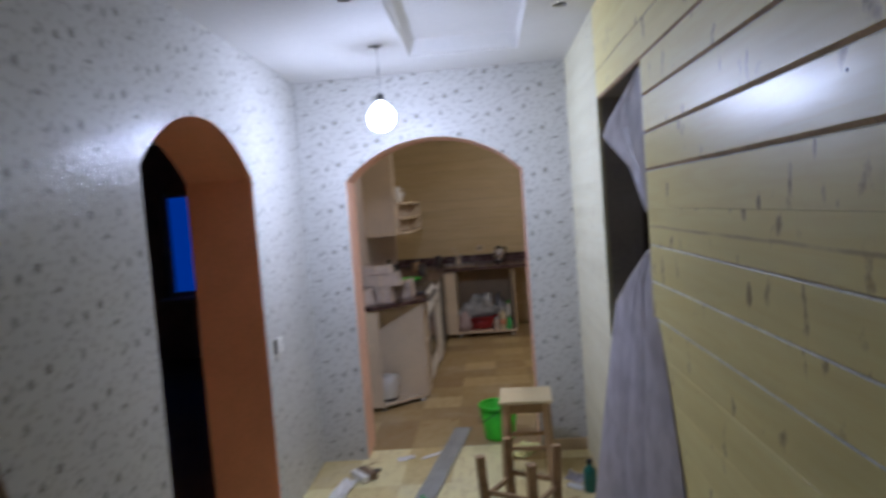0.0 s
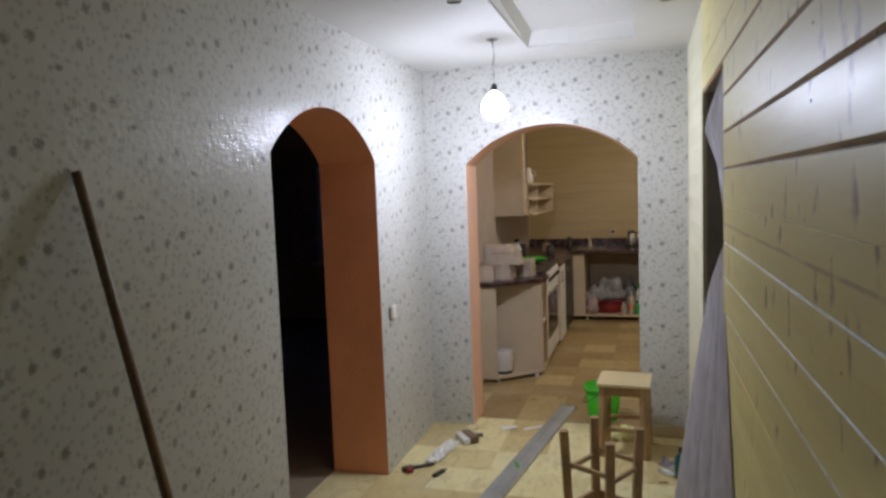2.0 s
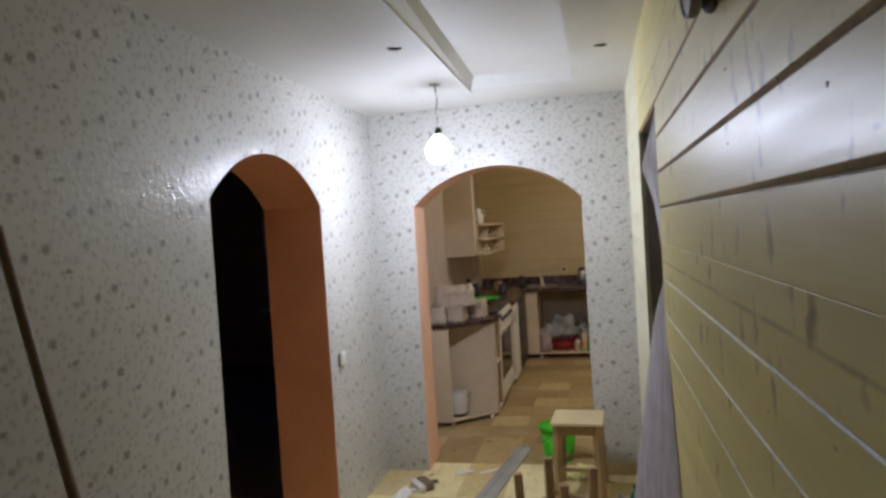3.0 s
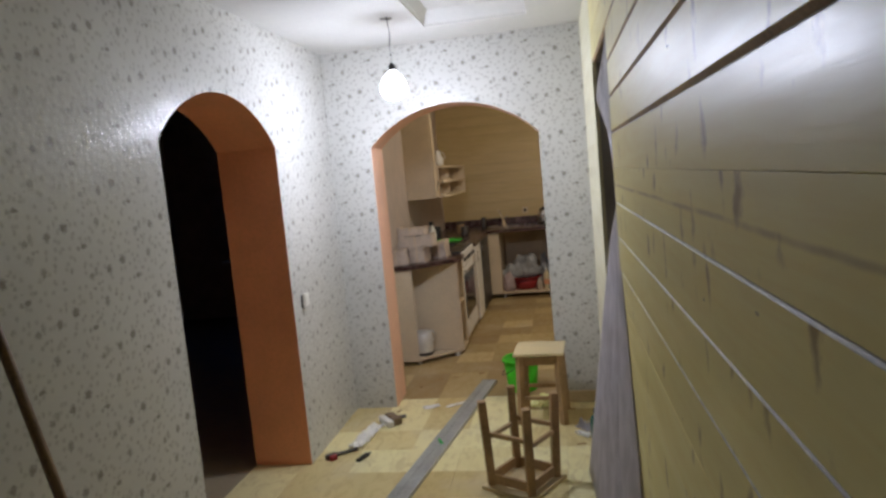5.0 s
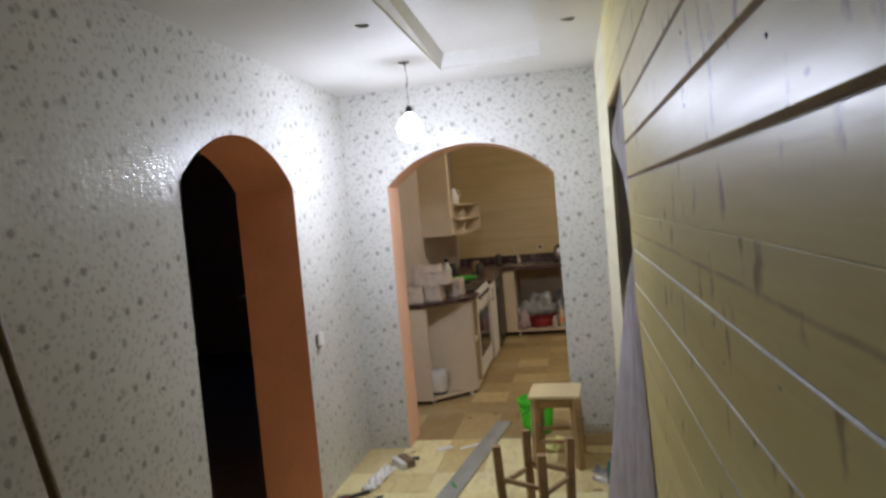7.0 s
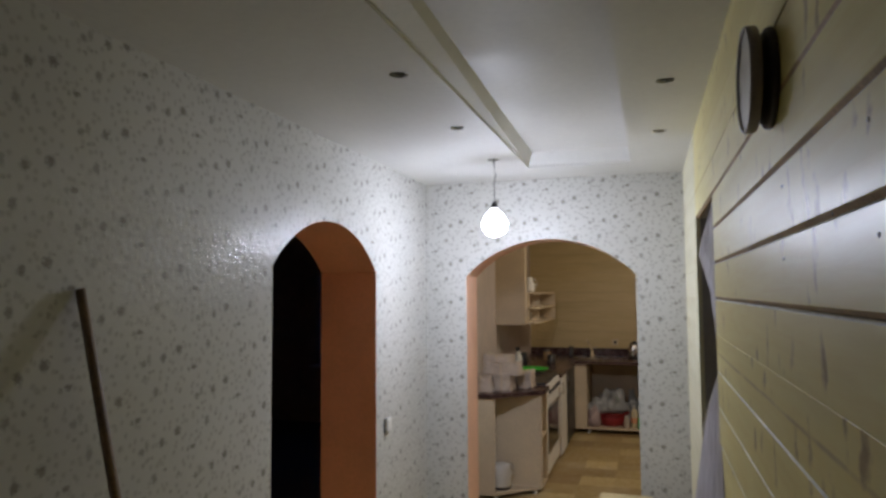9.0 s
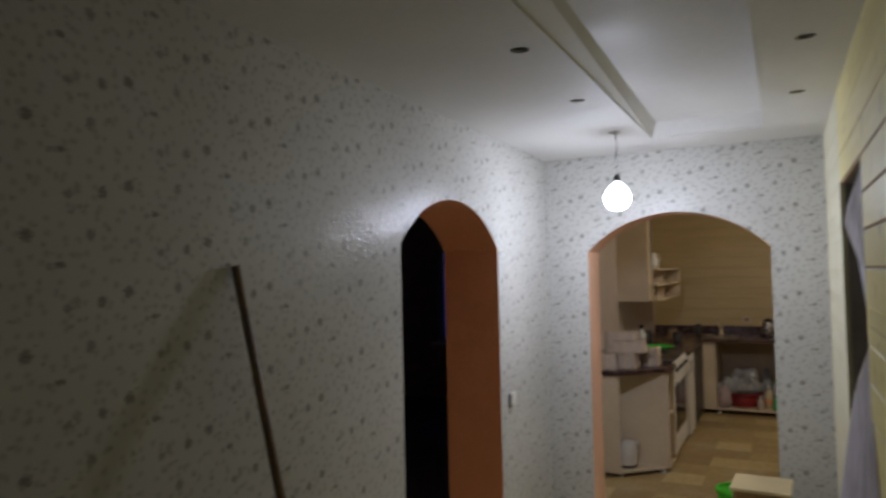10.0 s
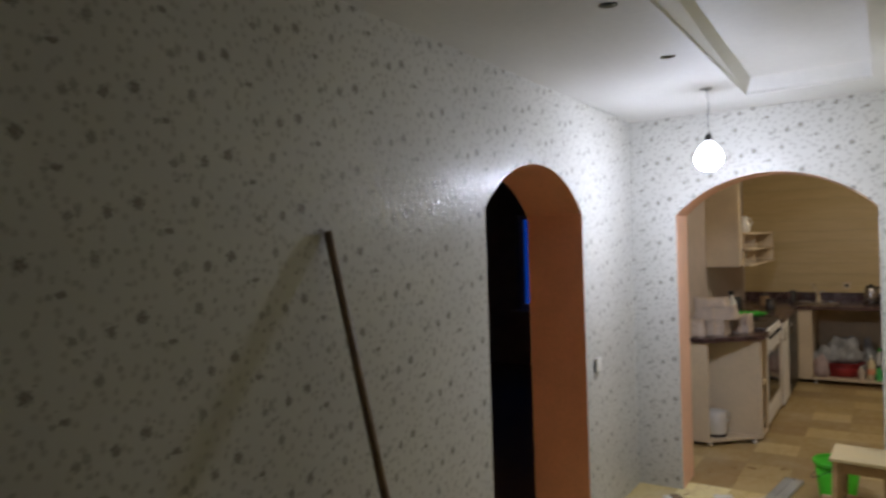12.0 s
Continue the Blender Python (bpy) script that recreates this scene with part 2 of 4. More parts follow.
M_PAPERPACK = plain("paper_packing", (0.60, 0.50, 0.40), 0.75, vary=0.2, scale=18, relief=0.3)
M_BLACK = plain("black_plastic", (0.02, 0.019, 0.018), 0.4, relief=0.03)
M_DARKMETAL = plain("dark_metal", (0.09, 0.085, 0.08), 0.35, 0.6)
M_LAMP_SHADOW = plain("lamp_shadow_brown", (0.05, 0.036, 0.032), 0.5)
M_RIM = plain("grey_rim", (0.29, 0.25, 0.255), 0.35, 0.0)
M_STEEL = plain("steel", (0.55, 0.54, 0.52), 0.25, 1.0, vary=0.1)
M_ALU = plain("aluminium", (0.36, 0.365, 0.34), 0.5, 0.25, vary=0.2, scale=16)
M_GREEN = sheer("green_plastic", (0.13, 0.80, 0.05), 0.0, 0.35)
M_GREENTRAY = plain("green_tray", (0.06, 0.50, 0.05), 0.4)
M_VIAL = plain("green_vial", (0.10, 0.55, 0.16), 0.15)
M_TEAL = plain("teal_plastic", (0.015, 0.13, 0.10), 0.35)
M_RED = plain("red_plastic", (0.30, 0.02, 0.02), 0.45, vary=0.2)
M_LIME = plain("lime_cloth", (0.74, 0.76, 0.34), 0.7, vary=0.2)
M_SEAT = plain("seat_laminate", (0.66, 0.54, 0.30), 0.4, vary=0.08, scale=20)
M_LEG = plain("stool_wood", (0.43, 0.275, 0.13), 0.5, vary=0.25, scale=22, relief=0.2)
M_POLE = plain("pole_wood", (0.23, 0.15, 0.085), 0.55, vary=0.25, scale=22, relief=0.2)
M_FILM = sheer("dusty_film", (0.74, 0.70, 0.73), 0.12, 0.5, 0.62)
M_TORN = sheer("torn_film", (0.76, 0.72, 0.72), 0.26, 0.35, 0.45)
M_BAG = sheer("bag_film", (0.72, 0.74, 0.75), 0.22, 0.22, 0.6)
M_PINKBAG = sheer("pink_bag_film", (0.72, 0.58, 0.56), 0.05, 0.4)
M_LABELLED = plain("cream_bottle", (0.78, 0.66, 0.42), 0.4)
M_FRAME = plain("window_plastic", (0.75, 0.75, 0.75), 0.4)
M_GLASS = pane_glass()
M_DIFFUSE = plain("opal_diffuser", (0.54, 0.53, 0.55), 0.16, vary=0.03, relief=0.0)
M_TAP = plain("cream_enamel", (0.78, 0.66, 0.45), 0.25, vary=0.05, relief=0.0)
M_OVENGLASS = plain("oven_glass", (0.012, 0.011, 0.011), 0.06, relief=0.0)
M_BRISTLE = plain("white_bristle", (0.75, 0.73, 0.68), 0.8, vary=0.15, relief=0.5)
M_GLOW = glowing("bulb_glow", (0.88, 0.93, 1.135), BULB_POWER)
M_NECK = glowing("neck_glare", (0.89, 0.93, 1.08), 9.0)
M_KGLOW = glowing("kitchen_fill_glow", (1.0, 0.86, 0.68), KITCHEN_POWER)


# ---- mesh helpers ----
def mesh_object(name, bm, *mats):
    me = bpy.data.meshes.new(name)
    bm.to_mesh(me)
    bm.free()
    for m in mats:
        me.materials.append(m)
    return new(name, me)


def part(name, bm, material, parent, label=""):
    ob = mesh_object(name, bm, material)
    ob.parent = parent
    return tagged(ob, label)


def thing(name, x, y, z, label, category, group="", turn=0.0):
    ob = new(name)
    ob.matrix_basis = pose(x, y, z, 0, 0, turn)
    return tagged(ob, label, category, group)


def structure(ob, label, category):
    return tagged(ob, label, category, kind="structure")


def box(bm, a, b, bevel=0.0, m=None):
    geo = bmesh.ops.create_cube(bm, size=1)["verts"]
    for v in geo:
        v.co = Vector([a[i] + (b[i] - a[i]) * (v.co[i] + 0.5) for i in range(3)])
    if bevel:
        edges = list({e for v in geo for e in v.link_edges})
        made = bmesh.ops.bevel(bm, geom=edges, offset=bevel, segments=2, profile=0.6, affect="EDGES")
        geo = list({v for f in made["faces"] for v in f.verts} | {v for v in geo if v.is_valid})
    if m is not None:
        bmesh.ops.transform(bm, matrix=m, verts=geo)
    return bm


def boxes(*pairs, bevel=0.002):
    bm = bmesh.new()
    for a, b in pairs:
        box(bm, a, b, bevel)
    return bm


def beam(bm, p, q, w, d, bevel=0.002, turn=0.0):
    """A square bar from p to q, w by d across."""
    p, q = Vector(p), Vector(q)
    m = Matrix.Translation(p) @ (q - p).to_track_quat("Z", "Y").to_matrix().to_4x4() @ pose(0, 0, 0, 0, 0, turn)
    return box(bm, (-w / 2, -d / 2, 0), (w / 2, d / 2, (q - p).length), bevel, m)


def lathe(bm, profile, seg=24, m=None, smooth=True):
    """Turns rows of (radius, height) round z."""
    rings = []
    for r, z in profile:
        if r < 1e-6:
            rings.append([bm.verts.new((0, 0, z))])
        else:
            rings.append([bm.verts.new((r * math.cos(2 * math.pi * i / seg), r * math.sin(2 * math.pi * i / seg), z)) for i in range(seg)])
    for a, b in zip(rings, rings[1:]):
        for i in range(seg):
            j = (i + 1) % seg
            vs = [a[i % len(a)], a[j % len(a)], b[j % len(b)], b[i % len(b)]]
            vs = [v for k, v in enumerate(vs) if v not in vs[:k]]
            if len(vs) > 2:
                bm.faces.new(vs).smooth = smooth
    if m is not None:
        bmesh.ops.transform(bm, matrix=m, verts=[v for r in rings for v in r])
    return bm


def rod(bm, p, q, r, r2=None, seg=12):
    p, q = Vector(p), Vector(q)
    m = Matrix.Translation(p) @ (q - p).to_track_quat("Z", "Y").to_matrix().to_4x4()
    r2 = r if r2 is None else r2
    h = (q - p).length
    return lathe(bm, [(0, 0), (r * 0.9, 0), (r, min(0.002, h / 4)), (r2, h - min(0.002, h / 4)), (r2 * 0.9, h), (0, h)], seg, m)


def wire(bm, pts, r, seg=8):
    """A bent round wire through points."""
    pts = [Vector(p) for p in pts]
    rings = []
    for i, p in enumerate(pts):
        d = (pts[min(i + 1, len(pts) - 1)] - pts[max(i - 1, 0)]).normalized()
        q = d.to_track_quat("Z", "Y")
        rings.append([bm.verts.new(p + q @ Vector((r * math.cos(2 * math.pi * k / seg), r * math.sin(2 * math.pi * k / seg), 0))) for k in range(seg)])
    for a, b in zip(rings, rings[1:]):
        for k in range(seg):
            bm.faces.new([a[k], a[(k + 1) % seg], b[(k + 1) % seg], b[k]]).smooth = True
    bm.faces.new(rings[0][::-1]), bm.faces.new(rings[-1])
    return bm


def plate(outline, holes, thick, m):
    """A flat plate with holes: outlines in its own x and y, thickness along z from 0."""
    cu = bpy.data.curves.new("outline", "CURVE")
    cu.dimensions, cu.fill_mode, cu.extrude = "2D", "BOTH", thick / 2
    for ring in (outline, *holes):
        sp = cu.splines.new("POLY")
        sp.points.add(len(ring) - 1)
        for pt, (a, b) in zip(sp.points, ring):
            pt.co = (a, b, 0, 1)
        sp.use_cyclic_u = True
    ob = bpy.data.objects.new("outline", cu)
    me = bpy.data.meshes.new_from_object(ob)
    bm = bmesh.new()
    bm.from_mesh(me)
    bpy.data.objects.remove(ob), bpy.data.curves.remove(cu), bpy.data.meshes.remove(me)
    bmesh.ops.remove_doubles(bm, verts=bm.verts, dist=1e-5)
    bmesh.ops.transform(bm, matrix=m @ Matrix.Translation((0, 0, thick / 2)), verts=bm.verts)
    bmesh.ops.recalc_face_normals(bm, faces=bm.faces)
    for f in bm.faces:
        f.smooth = False
    return bm


def arch(a, b, spring, top, floor=0.0, n=28):
    """The outline of an opening with a segmental head."""
    c, h = (b - a) / 2, top - spring
    r = (c * c + h * h) / (2 * h)
    half = math.asin(c / r)
    ring = [(a, floor)]
    for i in range(n + 1):
        w = -half + 2 * half * i / n
        ring.append(((a + b) / 2 + r * math.sin(w), top - r + r * math.cos(w)))
    return ring + [(b, floor)]


def wall_plate(name, u0, u1, top, hole, thick, along, at, *mats):
    """An upright wall along x or y, whose face stands at `at`, with one opening; faces inside the opening take the second material."""
    if along == "y":  # plate x -> world y, plate y -> world z, plate z -> world x
        m = Matrix(((0, 0, 1, at), (1, 0, 0, 0), (0, 1, 0, 0), (0, 0, 0, 1)))
    else:  # plate x -> world x, plate z -> world y
        m = Matrix(((1, 0, 0, 0), (0, 0, 1, at), (0, 1, 0, 0), (0, 0, 0, 1)))
    a, b = hole[0][0], hole[-1][0]
    ring = [(u0, 0), (u0, top), (u1, top), (u1, 0)] + [(u, z) for u, z in reversed(hole)]
    bm = plate(ring, [], thick, m)
    axis = 1 if along == "y" else 0
    for f in bm.faces:
        c = f.calc_center_median()
        across = f.normal[0 if along == "y" else 1]
        if abs(across) < 0.3 and a - 0.01 < c[axis] < b + 0.01 and c.z < top - 0.05 and c.z > 0.01:
            f.material_index = 1
    return mesh_object(name, bm, *mats)


# ---- the setting ----
XW, XE, YN, CEIL = -0.90, 0.84, 4.75, 2.5
TILE = 0.305

structure(mesh_object("floor", boxes(((-4.6, -2.9, -0.15), (3.4, 9.9, -0.006)), bevel=0), M_SCREED), "pale floor laid in cream and tan squares", "floor")
floor = bpy.data.objects["floor"]

wall_w = wall_plate("wall_west", 0.15, YN + 0.3, 2.66, arch(2.677, 3.81, 1.852, 2.09), 0.35, "y", XW - 0.35, M_PAPER, M_ORANGE)
structure(wall_w, "cream wallpapered wall with an arched orange doorway", "wall")
wall_n = wall_plate("wall_north", XW, XE + 0.35, 2.66, arch(-0.607, 0.536, 1.842, 2.088), 0.3, "x", YN, M_PAPER, M_PEACH)
structure(wall_n, "cream wallpapered wall with an arched kitchen opening", "wall")
# Lobby walls out of view, added dark so less light bounces back.
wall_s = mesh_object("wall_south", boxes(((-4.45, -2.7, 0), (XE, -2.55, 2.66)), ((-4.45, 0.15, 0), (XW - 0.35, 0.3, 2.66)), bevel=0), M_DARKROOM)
structure(wall_s, "unseen brown lobby walls, added to cut bounced light", "wall")

structure(mesh_object("baseboard", boxes(((0.56, YN - 0.016, 0.0), (XE - 0.002, YN - 0.001, 0.078)), bevel=0.004), M_CABIN), "low tan wooden baseboard under flowered wallpaper", "baseboard")

# the wall with boards: a backing with a doorway, boards fixed on it
DOOR_A, DOOR_B, DOOR_H = 2.765, 3.645, 2.082
back = wall_plate("wall_east", -2.7, YN, 2.66, [(DOOR_A, 0), (DOOR_A, DOOR_H), (DOOR_B, DOOR_H), (DOOR_B, 0)], 0.16, "y", XE + 0.021, M_PLASTER, M_PLASTER)
structure(back, "wall clad in pale varnished pine boards, with a doorway", "wall")


def board(y0, y1, z0, z1, lo, hi):
    """One board, its face to -x: chamfers of bare wood below, and above of lacquer whitened to look lit."""
    t = 0.02
    prof = [(t, z0 + 0.0005), (lo, z0 + 0.0005), (lo * 0.87, z0 + 0.001), (0.0012, z0 + lo - 0.001), (0, z0 + lo)]
    prof += [(0, z1 - hi * 1.1), (hi * 0.14, z1 - hi * 0.8), (hi * 0.62, z1 - hi * 0.24), (hi * 0.9, z1 - 0.0005)]
    prof.append((t, z1 - 0.0005))
    bm = bmesh.new()
    ends = [[bm.verts.new((XE + x, y, z)) for x, z in prof] for y in (y0, y1)]
    n = len(prof)
    for i in range(n):
        f = bm.faces.new([ends[0][i], ends[0][(i + 1) % n], ends[1][(i + 1) % n], ends[1][i]])
        if 5 <= i < 9 and hi > 0.003:
            f.material_index = 1
        elif i < 3:
            f.material_index = 2
    bm.faces.new(ends[0][::-1]), bm.faces.new(ends[1])
    bmesh.ops.recalc_face_normals(bm, faces=bm.faces)
    return bm


# ceiling: lowered border with a long recess, holes for lamps that are not fitted yet
REC = (-0.083, 0.526, -0.3, 4.306, 2.586)
SPOTS = [(-0.213, 2.357), (-0.227, 3.169), (0.69, 2.72), (0.682, 3.53), (-0.236, 3.985)]


def ceiling():
    def circle(x, y, r=0.034, n=20):
        return [(x + r * math.cos(2 * math.pi * i / n), y + r * math.sin(2 * math.pi * i / n)) for i in range(n)]
    x0, x1, y0, y1, top = REC
    ring = [(XW - 0.02, -0.4), (XE + 0.03, -0.4), (XE + 0.03, YN + 0.02), (XW - 0.02, YN + 0.02)]
    hole = [(x0, y0), (x1, y0), (x1, y1), (x0, y1)]
    bm = plate(ring, [hole] + [circle(x, y) for x, y in SPOTS], 0.0125, Matrix.Translation((0, 0, CEIL)))
    low = [bm.verts.new((x + a * 0.002, y + b * 0.002, CEIL + 0.012)) for (x, y), (a, b) in zip(hole, ((-1, -1), (1, -1), (1, 1), (-1, 1)))]
    shift = ((0.141, 0.02), (0, 0.02), (0, -0.045), (0.032, -0.045))
    high = [bm.verts.new((x + dx, y + dy, top)) for (x, y), (dx, dy) in zip(hole, shift)]
    for i in range(4):
        bm.faces.new([low[i], high[i], high[(i + 1) % 4], low[(i + 1) % 4]])
    bm.faces.new(high)
    box(bm, (XW - 0.28, -2.7, 2.665), (XE + 0.3, YN + 0.3, 2.8))
    return mesh_object("ceiling", bm, M_CEIL)


structure(ceiling(), "white painted ceiling with a long recess and empty lamp holes", "ceiling")

# kitchen shell
KX, KE, KY, KH = -0.96, 2.6, 9.52, 2.75
structure(mesh_object("wall_kitchen_west", boxes(((KX - 0.15, YN + 0.3, 0), (KX, KY + 0.15, KH)), bevel=0), M_KWALL), "plain beige kitchen side wall", "wall")
structure(mesh_object("wall_kitchen_east", boxes(((KE, YN, 0), (KE + 0.15, KY + 0.15, KH)), bevel=0), M_KWALL), "plain beige kitchen side wall", "wall")
structure(mesh_object("wall_kitchen_south", boxes(((XE + 0.35, YN, 0), (KE, YN + 0.3, KH)), ((XW, YN, 2.66), (XE + 0.35, YN + 0.3, KH)), bevel=0), M_KWALL), "plain wall behind the kitchen opening", "wall")
wall_k = structure(mesh_object("wall_kitchen_north", boxes(((KX, KY + 0.02, 0), (KE, KY + 0.15, KH)), bevel=0), M_PLASTER), "kitchen end wall clad in amber pine boards", "wall")
structure(mesh_object("ceiling_kitchen", boxes(((KX, YN + 0.3, KH), (KE, KY + 0.15, KH + 0.12)), bevel=0), M_CEIL), "plain kitchen ceiling", "ceiling")

# unlit room behind the arched doorway, with one dusk window
WY = 8.5
room = bmesh.new()
for a, b in (((-4.6, -2.7, 0), (-4.45, WY + 0.2, 2.7)), ((-4.45, -2.85, 0), (XW - 0.35, -2.7, 2.7)), ((XW - 0.35, YN + 0.3, 0), (KX - 0.15, WY, 2.7)),
             ((-4.6, -2.85, 2.66), (XW - 0.3, WY + 0.2, 2.8)),
             ((-4.45, WY, 0), (-3.70, WY + 0.2, 2.66)), ((-2.30, WY, 0), (KX - 0.15, WY + 0.2, 2.66)),
             ((-3.70, WY, 0), (-2.30, WY + 0.2, 0.77)), ((-3.70, WY, 2.06), (-2.30, WY + 0.2, 2.66))):
    box(room, a, b)
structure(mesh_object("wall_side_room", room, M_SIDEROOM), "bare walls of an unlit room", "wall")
win = structure(new("window_1"), "white plastic window onto blue dusk", "window")
win.location = (-3.70, WY + 0.06, 0.77)
part("window_frame", boxes(((0, 0, 0), (1.4, 0.06, 0.06)), ((0, 0, 1.23), (1.4, 0.06, 1.29)), ((0, 0, 0.06), (0.06, 0.06, 1.23)), ((1.34, 0, 0.06), (1.4, 0.06, 1.23)), ((0.67, 0, 0.06), (0.73, 0.06, 1.23)), bevel=0.004), M_FRAME, win)
part("window_sill", boxes(((-0.05, -0.2, -0.03), (1.45, 0.0, 0.0)), bevel=0.005), M_FRAME, win)
for x in (0.06, 0.73):
    pn = part("pane", boxes(((x, 0.026, 0.06), (x + 0.61, 0.034, 1.23)), bevel=0), M_GLASS, win)
    pn.visible_shadow = False

# unlit room behind the boarded wall's doorway, its shade also put into the wall colour
room = bmesh.new()
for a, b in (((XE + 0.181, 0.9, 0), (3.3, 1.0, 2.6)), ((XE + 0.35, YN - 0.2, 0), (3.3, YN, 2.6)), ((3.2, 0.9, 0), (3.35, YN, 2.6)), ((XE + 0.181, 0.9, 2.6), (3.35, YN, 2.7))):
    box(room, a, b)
structure(mesh_object("wall_store_room", room, M_DARKROOM), "walls toned dark to deepen the shade behind the doorway", "wall")


# ---- things in the hall ----
def light_bulb(x, y):
    ob = thing("light_bulb", x, y, CEIL, "bare lit white bulb on a thin cord from the ceiling", "lamp")
    part("cord", wire(bmesh.new(), [(0, 0, 0.02), (0.004, 0, -0.04), (0.012, 0, -0.09), (0.002, 0, -0.14), (0.006, 0, -0.20), (0.004, 0, -0.262)], 0.0028), M_BLACK, ob, "thin dark cord")
    s = bmesh.new()
    lathe(s, [(0, -0.245), (0.009, -0.245), (0.013, -0.252), (0.0185, -0.262), (0.0185, -0.285), (0.016, -0.29), (0, -0.29)], 20, pose(0.004, 0, 0))
    part("socket", s, M_BLACK, ob, "black bulb socket")
    # The neck glows and the globe is oversized, to give the bulb's glare.
    n = bmesh.new()
    lathe(n, [(0, -0.285), (0.016, -0.2855), (0.024, -0.295), (0.036, -0.306), (0.047, -0.318), (0.056, -0.3305), (0.064, -0.345), (0.0685, -0.359), (0.0, -0.36)], 56, pose(0.004, 0, 0))
    part("neck", n, M_NECK, ob, "bulb neck made to glow, to stand for glare")
    b = bmesh.new()
    pr = [(0.0, -0.3605), (0.068, -0.3605)]
    pr += [(0.071 * math.cos(a), -0.376 + 0.071 * math.sin(a)) for a in [radians(11 - 5 * k) for k in range(20)]] + [(0, -0.447)]
    lathe(b, pr, 56, pose(0.004, 0, 0))
    part("bulb", b, M_GLOW, ob, "glowing white globe, enlarged to cover the glare")
    return ob


light_bulb(-0.232, 3.97)


def wall_lamp():
    ob = thing("wall_lamp", XE, 1.518, 2.127, "round dark-rimmed wall lamp, unlit, on pine boards", "lamp")
    turn = pose(0, 0, 0, 0, -90, 0)
    # The base is broad and dark brown to give the lamp's cast shadow.
    part("base", lathe(bmesh.new(), [(0, 0), (0.092, 0), (0.094, 0.003), (0.092, 0.011), (0.082, 0.017), (0.066, 0.02), (0.064, 0.0262), (0, 0.0263)], 48, turn), M_LAMP_SHADOW, ob, "round wall mount, widened and darkened to stand for the lamp's shadow")
    part("rim", lathe(bmesh.new(), [(0, 0.0265), (0.09, 0.0265), (0.0965, 0.028), (0.0985, 0.031), (0.0985, 0.045), (0.0965, 0.0485), (0.0935, 0.0485), (0.092, 0.046), (0.0915, 0.04), (0.0, 0.04)], 56, turn), M_RIM, ob, "dark brown-grey rim")
    part("diffuser", lathe(bmesh.new(), [(0.091, 0.0405), (0.091, 0.044), (0.085, 0.0455), (0.05, 0.0465), (0, 0.047)], 56, turn), M_DIFFUSE, ob, "grey-white unlit diffuser")
    return ob


wall_lamp()


def stool():
    """A square kitchen stool, seat 0.31 m, 0.46 m high, origin on the floor."""
    ob = thing("stool", 0, 0, 0, "small wooden stool with a cream laminate seat", "stool", "stools in the hall")
    part("seat", box(bmesh.new(), (-0.157, -0.157, 0.442), (0.157, 0.157, 0.462), 0.004), M_SEAT, ob, "cream laminate seat board")
    top, foot = 0.118, 0.132
    legs = []
    for sx in (-1, 1):
        for sy in (-1, 1):
            legs.append((sx, sy))
            part("leg", beam(bmesh.new(), (sx * foot, sy * foot, 0), (sx * top, sy * top, 0.442), 0.041, 0.041, 0.003), M_LEG, ob)
    for z, h in ((0.405, 0.05), (0.17, 0.022)):
        s = top + (foot - top) * (1 - z / 0.442)
        name = "apron" if h > 0.03 else "stretcher"
        for k in range(4):
            a, b = ((-s, -s), (s, -s), (s, s), (-s, s))[k], ((s, -s), (s, s), (-s, s), (-s, -s))[k]
            d = Vector((b[0] - a[0], b[1] - a[1], 0)).normalized() * 0.017
            zz = z + (0.03 if (k % 2 and h < 0.03) else 0.0)
            part(name, beam(bmesh.new(), Vector((*a, zz)) + d, Vector((*b, zz)) - d, 0.016, h, 0.002, 0), M_LEG, ob)
    return ob


st = stool()
st.matrix_basis = pose(0.444, 4.472, 0, 0, 0, -3)
up = copy_thing(st, pose(0.356, 3.53, 0.462, 180, 0, -30))
tagged(up, "small wooden stool lying upside down, legs in the air")


def bucket(x, y):
    ob = thing("bucket", x, y, 0, "bright green plastic bucket standing by the arch", "bucket")
    part("body", lathe(bmesh.new(), [(0, 0.004), (0.092, 0.004), (0.1, 0.0), (0.104, 0.012), (0.128, 0.225), (0.124, 0.225), (0.1, 0.016), (0, 0.012)], 36), M_GREEN, ob)
    part("rim", lathe(bmesh.new(), [(0.128, 0.215), (0.138, 0.218), (0.14, 0.23), (0.134, 0.242), (0.126, 0.24), (0.124, 0.225)], 36), M_GREEN, ob)
    pts = [(0.0 - 0.146 * math.sin(radians(12 * k)), 0.139 * math.cos(radians(12 * k)), 0.225 - 0.11 * math.sin(radians(12 * k))) for k in range(16)]
    part("handle", wire(bmesh.new(), pts, 0.0025), M_BLACK, ob, "thin dark wire handle")
    return ob


bucket(0.275, 5.06)


